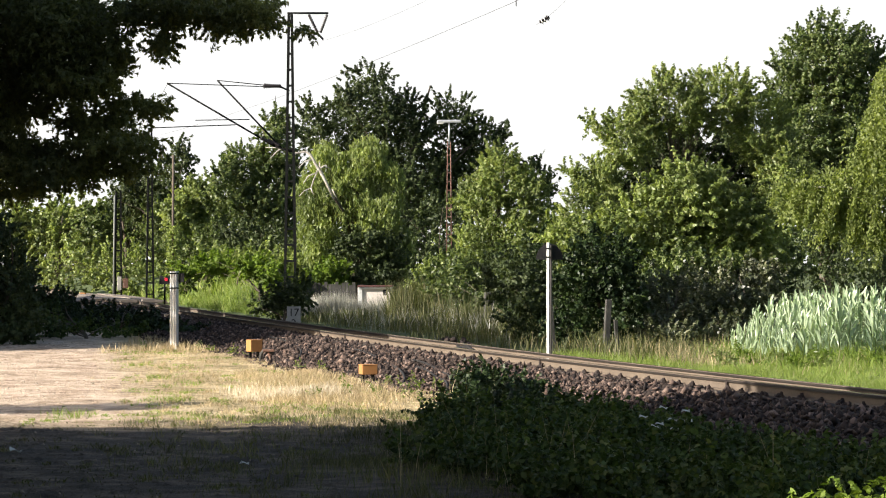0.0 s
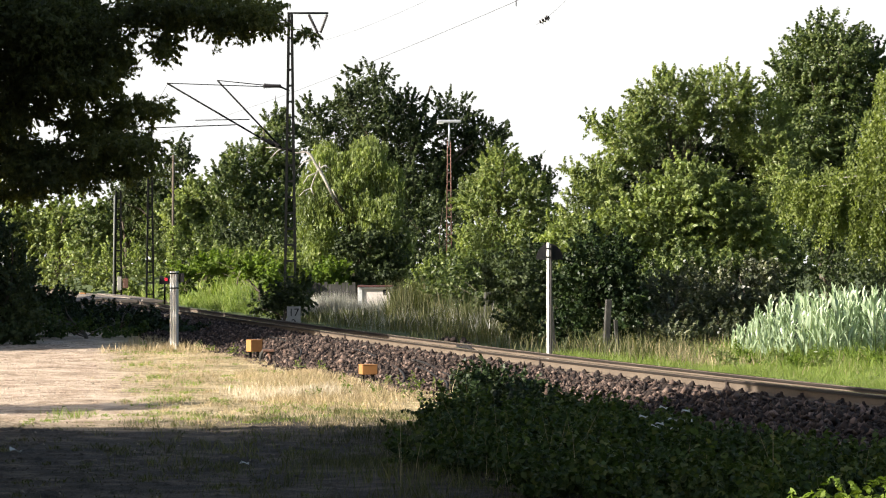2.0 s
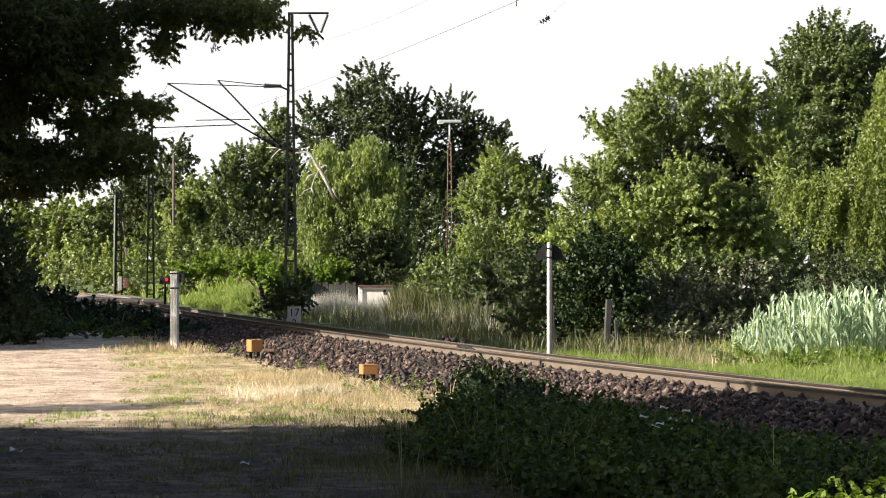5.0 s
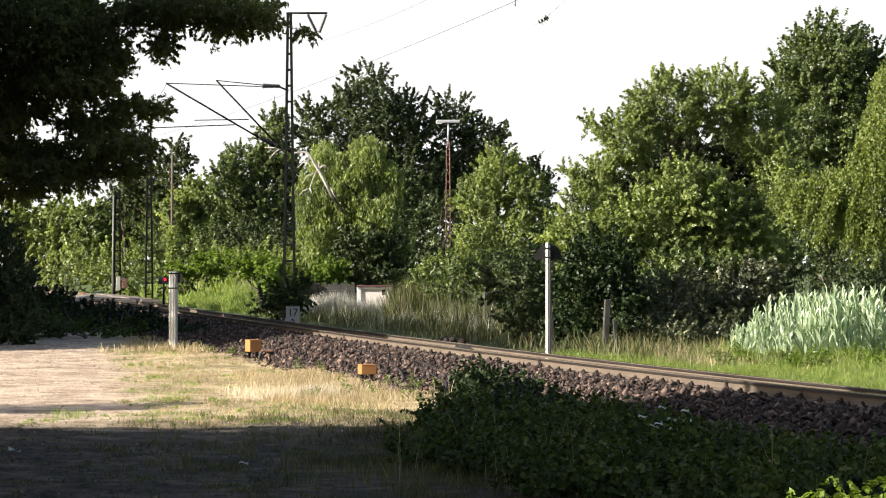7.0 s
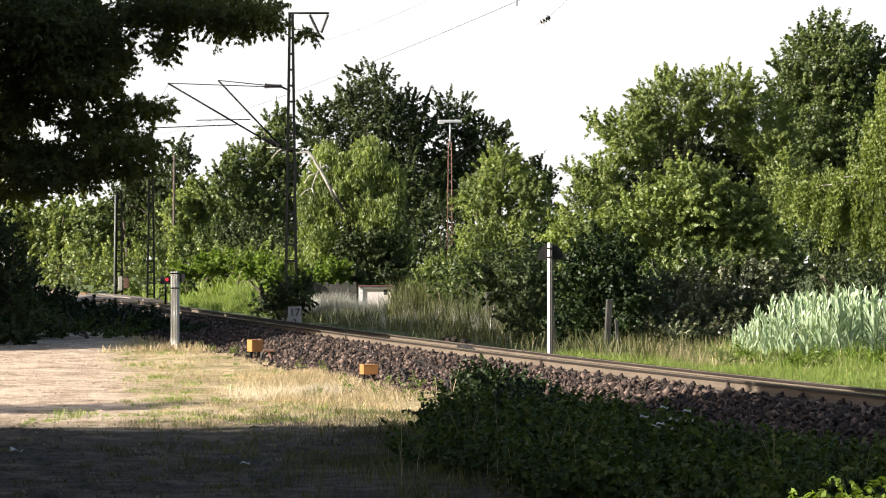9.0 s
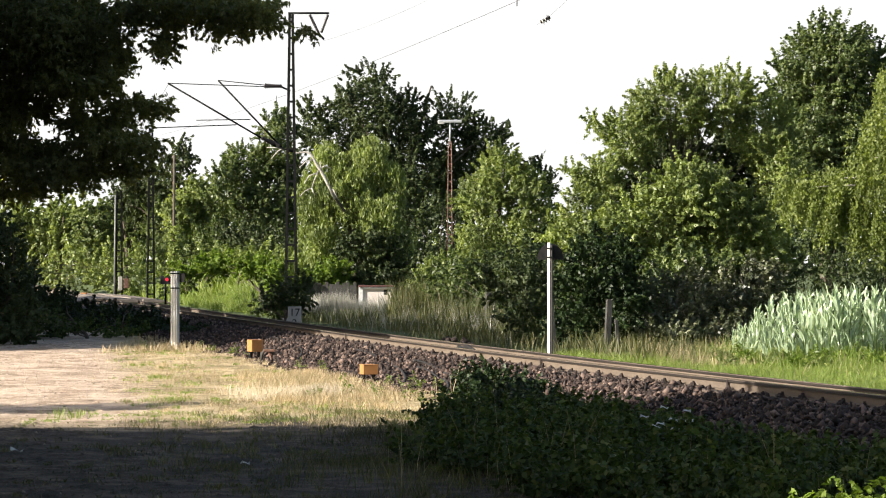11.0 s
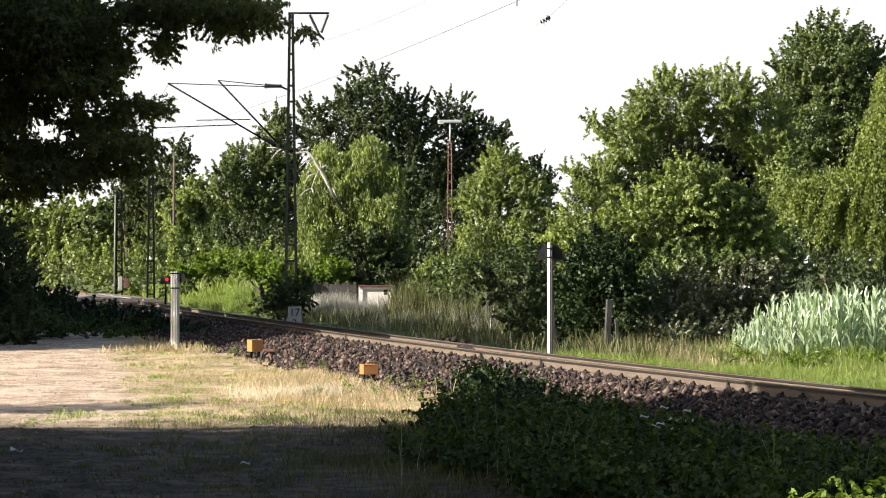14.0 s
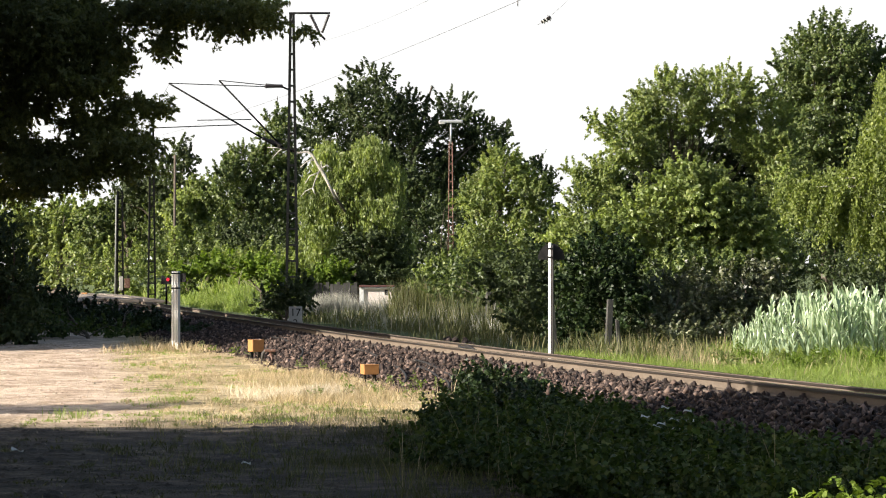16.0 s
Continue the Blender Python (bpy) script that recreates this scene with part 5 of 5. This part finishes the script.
def trackside_box(x, y, rz, label, tall=0.155):
    b = thing("trackside_box", pose(x, y, float(ground_z(x, y)), 0, 0, rz), label, "junction box", "boxes along the ballast")
    bm = boxed(0, 0, 0.145 + tall / 2, 0.26, 0.27, tall, bevel=0.012)
    part("housing", bm, PAINT_ORANGE, b, "yellow-orange sheet housing")
    part("lid", boxed(0, 0, 0.149 + tall, 0.266, 0.276, 0.018, bevel=0.006), PAINT_ORANGE, b)
    for sx in (-0.09, 0.08):
        part("leg", boxed(sx, 0, 0.05, 0.055, 0.05, 0.2, bevel=0.006), STEEL_DARK, b)
    part("cable", tube(bmesh.new(), [(0.02, -0.04, 0.2), (0.05, -0.1, 0.1), (0.1, -0.05, 0.02), (0.3, 0.1, 0.02)], 0.022, 7), CABLE, b, "black cable")
    return b


def build_small_things():
    trackside_box(-3.92, 60.0, 26, "tall orange-yellow trackside junction box on short legs", 0.235)
    trackside_box(-1.25, 48.2, 16, "orange-yellow trackside junction box on short legs")
    s = thing("cable_stub", pose(-3.60, 58.5, 0), "bent brown cable bracket beside the junction box", "bracket")
    part("stand", tube(bmesh.new(), [(-0.10, 0, -0.02), (-0.08, 0, 0.16), (-0.03, 0, 0.235), (0.08, 0, 0.23), (0.17, 0.05, 0.17)], [0.035, 0.032, 0.04, 0.045, 0.04], 8), WOOD_GREY, s)
    part("cap", boxed(0.07, 0, 0.23, 0.24, 0.12, 0.06, bevel=0.02), STEEL_RUST, s, "rusty cap")
    part("foot", tube(bmesh.new(), [(0.06, 0, 0.2), (0.1, -0.02, 0.09), (0.15, -0.02, -0.01)], 0.028, 7), STEEL_RUST, s)
    # cables over the ballast shoulder
    for y0, y1, s0, s1, bow in ((57, 68.0, -3.0, -1.75, 0.5), (46.5, 58.5, -3.25, -1.6, 0.35), (45, 52.0, -2.9, -1.8, 0.3), (44.0, 50.0, -3.2, -2.2, 0.2)):
        pts = []
        for i in range(15):
            f = i / 14
            y = y0 + (y1 - y0) * f
            sd = s0 + (s1 - s0) * f ** 0.8 + bow * math.sin(f * 3.14) * 0.5
            c, way, far = track_frame(y)
            pts.append(c + far * sd + Vector((0, 0, float(np.interp(sd, [-3.45, -1.75, 0], [0.0, 0.2, 0.24])) + 0.055 + 0.025 * math.sin(9 * f))))
        tagged(part("ballast_cable", tube(bmesh.new(), pts, 0.018, 7), CABLE), "black cable lying over the ballast shoulder", "cable", "cables on the ballast")
    # heap of spare stones and dark debris by the far rail
    g = random.Random(2)
    bm = bmesh.new()
    for i in range(60):
        a, r = g.uniform(0, 6.28), g.random() ** 0.5
        v = bmesh.ops.create_icosphere(bm, subdivisions=1, radius=g.uniform(0.035, 0.07))["verts"]
        for q in v:
            q.co *= g.uniform(0.7, 1.25)
        bmesh.ops.translate(bm, verts=v, vec=(0.45 * r * math.cos(a), 1.2 * r * math.sin(a), 0.28 * (1 - r) * g.uniform(0.4, 1)))
    c, way, far = track_frame(66)
    ob = tagged(part("stone_heap", bm, FASTENING), "small dark heap of stones beside the far rail", "stones", kind="stuff")
    ob.matrix_basis = Matrix.Translation(c + far * 2.2 + Vector((0, 0, 0.1))) @ pose(0, 0, 0, 0, 0, 12)
    c, way, far = track_frame(56)
    b = thing("track_debris", Matrix.Translation(c + far * 0.1 + Vector((0, 0, 0.23))) @ pose(0, 0, 0, 0, 0, 12), "dark scrap lying between the rails", "scrap")
    part("scrap", tube(bmesh.new(), [(-0.3, -0.9, 0.02), (-0.1, -0.3, 0.10), (0.1, 0.3, 0.06), (0.1, 0.9, 0.13)], [0.03, 0.05, 0.05, 0.03], 6), CABLE, b)
    part("scrap", tube(bmesh.new(), [(0.2, -0.6, 0.03), (0.1, 0.0, 0.14), (-0.1, 0.7, 0.05)], [0.02, 0.045, 0.03], 6), CABLE, b)
    # little hut and fence behind the tall grass
    h = thing("hut", pose(-2.6, 106.5, 0.0), "low cream-coloured hut with a red roof edge", "hut")
    part("wall", boxed(0.1, 0.75, 0.5, 1.2, 1.4, 1.25, bevel=0.01), WALL_CREAM, h)
    part("roof", boxed(0.1, 0.7, 1.15, 1.3, 1.6, 0.06, bevel=0.015), ROOF_RED, h, "red roof edge")
    part("cornice", boxed(0.1, 0.7, 1.09, 1.26, 1.52, 0.05, bevel=0.01), PAINT_WHITE, h)
    part("window", boxed(0.45, 0.045, 0.92, 0.14, 0.03, 0.2, bevel=0.006), PAINT_BLACK, h, "small dark window")
    part("pilaster", boxed(-0.46, 0.03, 0.55, 0.16, 0.1, 1.1, bevel=0.01), PAINT_WHITE, h)
    fence = thing("board_fence", pose(-4.35, 111, 0.0), "weathered grey board fence behind pale grass", "fence")
    for i in range(15):
        b = part("board", boxed(0, 0, 0, 0.125, 0.025, 1.2 + 0.12 * math.sin(i * 2.3), bevel=0.004), WOOD_GREY, fence)
        b.matrix_basis = pose(-0.95 + 0.135 * i, 0, 0.62, 0, random.uniform(-2, 2), 0)
    for h in (0.3, 0.9):
        part("rail", boxed(0, 0.04, h, 2.1, 0.04, 0.08, bevel=0.004), WOOD_GREY, fence)
    # old wooden fence posts in the undergrowth
    for x, y, hgt, w, tilt in ((3.58, 63.5, 1.20, 0.13, 3), (3.86, 63.8, 0.75, 0.08, -4), (2.42, 62.5, 1.35, 0.09, -5), (1.45, 93, 1.15, 0.30, 2), (-2.0, 110, 0.9, 0.12, 3), (-1.6, 110, 0.8, 0.12, -2), (-1.0, 109, 0.85, 0.1, 4)):
        p = thing("fence_post", pose(x, y, float(ground_z(x, y)) - 0.03, 0, tilt, 15), "weathered grey wooden fence post in the undergrowth", "fence post", "old fence posts")
        bm = boxed(0, 0, hgt / 2, w, w * 0.8, hgt, bevel=0.012)
        for v in bm.verts:
            if v.co.z > hgt * 0.8:
                v.co.z += 0.25 * w * math.sin(v.co.x * 60 + x)
        part("stake", bm, WOOD_GREY, p)


def build_litter():
    """Pale scraps caught in the brambles, and pebbles on the lot."""
    rng = random.Random(12)
    brambles, lot = ("pale crumpled scrap caught in the brambles", "scraps in the brambles"), ("pale crumpled scrap lying on the bare lot", "")
    for x, y, z, k, (label, group) in ((2.05, 29.6, 0.42, 1, brambles), (2.2, 29.4, 0.36, 1, brambles), (2.34, 29.5, 0.40, 1, brambles), (2.12, 28.9, 0.36, 1, brambles), (2.3, 28.8, 0.34, 1, brambles),
                                       (2.45, 28.9, 0.42, 1, brambles), (2.28, 29.9, 0.5, 1, brambles), (2.5, 29.8, 0.47, 1, brambles), (-4.46, 30.2, 0.03, 1.7, lot), (-1.95, 28.4, 0.03, 1.0, lot)):
        bm = bmesh.new()
        rows = [[bm.verts.new((0.03 * (i - 1.5) * rng.uniform(0.7, 1.1), s * 0.012 + 0.008 * i, 0.012 * math.sin(i * 2 + s))) for s in (-1, 1)] for i in range(4)]
        for a, b in zip(rows, rows[1:]):
            bm.faces.new((a[0], a[1], b[1], b[0]))
        ext = bmesh.ops.extrude_face_region(bm, geom=list(bm.faces))
        bmesh.ops.translate(bm, verts=[e for e in ext["geom"] if isinstance(e, bmesh.types.BMVert)], vec=(0, 0, 0.003))
        ob = tagged(part("paper_scrap", bm, PAINT_WHITE), label, "litter", group)
        ob.matrix_basis = pose(x, y, z, rng.uniform(20, 50), rng.uniform(5, 30), rng.uniform(-20, 10)) @ Matrix.Scale(k, 4)
    g = np.random.default_rng(9)
    n = 2200
    y = g.uniform(22, 72, n)
    x = 2.2 - 0.1304 * y - g.random(n) ** 0.8 * 8.5
    octa = np.array([(1, 0, 0), (-1, 0, 0), (0, 1, 0), (0, -1, 0), (0, 0, 1), (0, 0, -1)], dtype=float)
    tri = np.array([(0, 2, 4), (2, 1, 4), (1, 3, 4), (3, 0, 4), (2, 0, 5), (1, 2, 5), (3, 1, 5), (0, 3, 5)])
    v = octa[None] * g.uniform(0.6, 1.3, (n, 6, 3)) * (0.004 + 0.02 * g.random(n) ** 4)[:, None, None]
    v += np.stack([x, y, ground_z(x, y) + 0.004], 1)[:, None, :]
    me = array_mesh("lot_pebbles", v.reshape(-1, 3), (tri[None] + (np.arange(n) * 6)[:, None, None]).reshape(-1, 3))
    tagged(part("lot_pebbles", me, PEBBLE), "small pebbles strewn over the sandy lot", "gravel", kind="stuff")
    # trodden clods and ruts: low uneven lumps of the same soil
    n = 19000
    y = 22 + 50 * g.random(n) ** 1.15
    x = -0.155 * y + (5.0 + 0.03 * y) * g.random(n) * np.where(y > 40, 1.0, 1.25)
    k = (side_of_track(x, y) < -3.6) & (np.sin(x * 2.1 + np.sin(y * 0.7)) * np.sin(y * 0.55 + x) + g.normal(0, 0.5, n) > -0.25)
    x, y = x[k], y[k]
    n = len(x)
    v = np.array([(1, 0, -0.3), (0.3, 0.9, -0.3), (-0.8, 0.6, -0.3), (-0.8, -0.6, -0.3), (0.3, -0.9, -0.3), (0.15, 0.1, 1)])[None] * g.uniform(0.6, 1.4, (n, 6, 3))
    a = g.random(n) * 6.283
    ca, sa = np.cos(a)[:, None], np.sin(a)[:, None]
    r = (0.02 + 0.07 * g.random(n) ** 2.5)[:, None]
    v = np.stack([(v[..., 0] * ca - v[..., 1] * sa) * r, (v[..., 0] * sa + v[..., 1] * ca) * r * 1.5, v[..., 2] * (0.006 + 0.2 * r * g.uniform(0.5, 1.2, (n, 1)))], 2)
    v += np.stack([x, y, ground_z(x, y)], 1)[:, None, :]
    tri = np.array([(0, 1, 5), (1, 2, 5), (2, 3, 5), (3, 4, 5), (4, 0, 5)])
    me = array_mesh("soil_clods", v.reshape(-1, 3), (tri[None] + (np.arange(n) * 6)[:, None, None]).reshape(-1, 3))
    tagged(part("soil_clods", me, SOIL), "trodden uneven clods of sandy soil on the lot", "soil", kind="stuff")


def maize_leaf():
    """A broad arching blade with a groove along it and a hanging tip."""
    bm = bmesh.new()
    rows = []
    for i in range(8):
        f = i / 7
        r, z = 0.34 * f ** 1.5, 1.0 * f - 0.22 * f ** 3.2
        w = 0.032 * math.sin(math.pi * (0.14 + 0.84 * f)) + 0.002
        rows.append([bm.verts.new((r, s * w + 0.02 * math.sin(5 * f), z + abs(s) * 0.026)) for s in (-1, 0, 1)])
    for a, b in zip(rows, rows[1:]):
        for j in range(2):
            bm.faces.new((a[j], a[j + 1], b[j + 1], b[j])).smooth = True
    me = bpy.data.meshes.new("leaf")
    bm.to_mesh(me)
    bm.free()
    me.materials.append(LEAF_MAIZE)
    return me


MAIZE, BIRCH_PARTS = [], []


def build_maize():
    leaf = maize_leaf()
    proto = thing("maize_plant", pose(6.2, 58.5, 0), "tall green maize plant with glossy arching leaves", "maize plant", "maize field")
    part("stalk", tube(bmesh.new(), [(0, 0, -0.02), (0.01, 0, 0.7), (0.0, 0.01, 1.35)], [0.016, 0.013, 0.006], 6), LEAF_LIGHT, proto)
    rng = random.Random(4)
    for i in range(14):
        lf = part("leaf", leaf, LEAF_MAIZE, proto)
        up = 0.10 + 0.098 * i
        k = 0.40 + 0.2 * math.sin(0.6 + i * 0.2)
        lf.matrix_basis = pose(0, 0, up, rng.uniform(-14, 14), 8 - 2.2 * i, 180 * (i % 2) + 40 + rng.uniform(-70, 70)) @ Matrix.Diagonal((k, 1, k, 1))
    MAIZE.append(proto)
    for row in range(6):
        for i in range(26):
            x = 5.75 + 0.135 * row + 0.20 * i + rng.uniform(-0.12, 0.12)
            y = 58.3 + 0.75 * row + rng.uniform(-0.3, 0.3) + 0.25 * i * 0.3
            s = min(1.62, 0.60 + 0.56 * max(0, x - 5.75)) * rng.uniform(0.8, 1.1) / 1.85
            p = copy_thing(proto, pose(x, y, float(ground_z(x, y)), rng.uniform(-7, 7), rng.uniform(-6, 9), rng.uniform(0, 360)))
            p.scale = (s, s, s)
            MAIZE.append(p)
    proto.scale = (0.42, 0.42, 0.42)


def build_dead_limb():
    limb = thing("bare_limb", pose(-4.3, 110.0, 0.0), "bare bleached limb standing in the willow", "dead limb")
    part("stump", tube(bmesh.new(), [(0.9, 6.0, 0), (0.7, 5.6, 2.6), (0.4, 4.5, 4.0), (0.15, 0, 4.5)], [0.12, 0.10, 0.06, 0.045], 7), BARK, limb)
    part("stem", tube(bmesh.new(), [(0.15, 0.00, 4.45), (-0.13, 0.00, 5.03), (-0.35, 0.00, 5.46), (-0.56, 0.00, 5.78), (-0.75, 0.00, 6.13), (-0.93, 0.00, 6.24), (-1.27, 0.00, 6.19), (-1.64, 0.00, 6.30), (-2.02, 0.00, 6.39), (-2.45, 0.00, 6.41)], [0.05, 0.055, 0.07, 0.06, 0.05, 0.042, 0.036, 0.03, 0.022, 0.012], 7), BARK_PALE, limb)
    twigs = [[(-0.47, -0.02, 5.53), (-0.62, -0.02, 5.18), (-0.73, -0.02, 4.86), (-0.99, -0.02, 4.75), (-1.18, -0.02, 4.54)],
             [(-0.73, -0.02, 4.86), (-0.67, -0.02, 4.69), (-0.60, -0.02, 4.60)],
             [(-0.52, -0.02, 5.44), (-0.84, -0.02, 5.31), (-1.03, -0.02, 5.01)],
             [(-0.69, -0.02, 5.94), (-0.95, -0.02, 5.87), (-1.21, -0.02, 5.63)],
             [(-0.35, -0.02, 5.63), (-0.22, -0.02, 5.72), (0.02, -0.02, 5.59)],
             [(-0.35, -0.02, 5.51), (-0.41, -0.02, 5.83), (-0.37, -0.02, 5.89)],
             [(-1.81, -0.02, 6.39), (-2.02, -0.02, 6.26), (-2.28, -0.02, 5.98)],
             [(0.08, -0.02, 4.82), (0.17, -0.02, 4.62), (0.30, -0.02, 4.41)]]
    for pts in twigs:
        n = len(pts) - 1
        part("twig", tube(bmesh.new(), pts, [0.035 - 0.024 * i / n for i in range(n + 1)], 5), BARK_PALE, limb)


def build_birch():
    """A birch whose hanging boughs swing in the wind."""
    b = thing("birch_tree", pose(11.4, 66.5, 0), "weeping birch with long swinging light green boughs", "birch tree", "trees beyond the track")
    part("trunk", tube(bmesh.new(), [(0, 0, -0.05), (-0.05, 0, 2), (-0.1, 0.05, 4.5), (-0.2, 0, 7.5)], [0.17, 0.14, 0.1, 0.04], 9), BARK_PALE, b)
    rng = np.random.default_rng(8)
    boughs = [(-0.95, 0.1, 6.5, 1.7), (-0.6, -0.4, 7.2, 1.7), (-1.35, -0.2, 5.3, 1.6), (-0.8, -0.5, 5.6, 1.9), (-2.35, -0.1, 3.95, 1.15), (-1.6, -0.5, 4.4, 1.6), (-1.2, -0.6, 4.1, 1.9), (-2.95, -0.3, 3.75, 0.8),
              (-2.3, -0.6, 3.5, 1.0), (-0.4, -0.6, 4.8, 2.0), (-0.3, -0.7, 3.2, 1.1), (-1.5, -0.7, 3.0, 0.8)]
    for i, (x, y, z, hang) in enumerate(boughs):
        bough = part("bough", tube(bmesh.new(), [Vector((-x * 0.75, -y, -0.5)), Vector((-x * 0.35, -y * 0.5, 0.05)), Vector((0, 0, 0))], [0.035, 0.025, 0.01], 6), BARK_PALE, b)
        bough.matrix_basis = pose(x, y, z)
        n, strands = 2600, 46
        sx = rng.normal(0, 0.25, (strands, 3)) * np.array((1.1, 1.3, 0.6))
        ln = hang * rng.uniform(0.5, 1.1, strands)
        k = rng.integers(0, strands, n)
        f = rng.random(n)
        at = sx[k] * (1 + 0.15 * f[:, None]) + rng.normal(0, 0.04, (n, 3))
        at[:, 2] -= f * ln[k]
        at[:, 0] -= 0.14 * np.sqrt(f)
        part("foliage", leaf_mesh("foliage", rng, at, rng.normal(0, 0.5, (n, 3)) + np.array((0, 0, -0.8)), 0.085, 0.055), LEAF_BIRCH, bough)
        BIRCH_PARTS.append(bough)


build_catenary()
build_lamp_post()
build_posts()
build_small_things()
build_litter()
build_maize()
build_birch()
build_dead_limb()


# ---- wind ----
def motions():
    gust = [(0, -8), (0.5, -6), (1, 2), (1.5, 4), (2.5, 0), (3.5, 6), (4.2, 3), (5.3, -6), (6.4, -12), (7, -8), (8, 0), (9, 8), (10.2, 2), (11.3, 0), (12.5, 11), (13.3, -2), (14, -10), (14.6, -12), (15.3, 6), (16, -4)]
    ts, gs = [g[0] for g in gust], [g[1] for g in gust]
    rng = random.Random(6)
    times = [0.5 * i for i in range(33)]
    for i, ob in enumerate(BIRCH_PARTS):
        m, lag, ph = ob.matrix_basis.copy(), 0.25 * rng.random(), rng.random() * 6.28
        walk(ob, [(t, m @ pose(0, 0, 0, 0.8 * math.sin(1.9 * t + ph), -0.62 * float(np.interp(t - lag, ts, gs)) + 0.9 * math.sin(2.6 * t + ph), 0)) for t in times])
    for ob in CROWNS:
        ph = rng.random() * 6.28
        walk(ob, [(t, pose(0, 0, 0, 0.10 * math.sin(1.5 * t + ph), 0.012 * float(np.interp(t, ts, gs)) + 0.10 * math.sin(1.1 * t + ph), 0)) for t in range(17)])
    for ob in MAIZE:
        m, ph, k = ob.matrix_basis.copy(), rng.random() * 6.28, rng.uniform(0.6, 1.6)
        walk(ob, [(t, m @ pose(0, 0, 0, k * math.sin(1.7 * t + ph), k * math.sin(1.3 * t + 2 * ph), 0)) for t in [i for i in range(17)]])


motions()
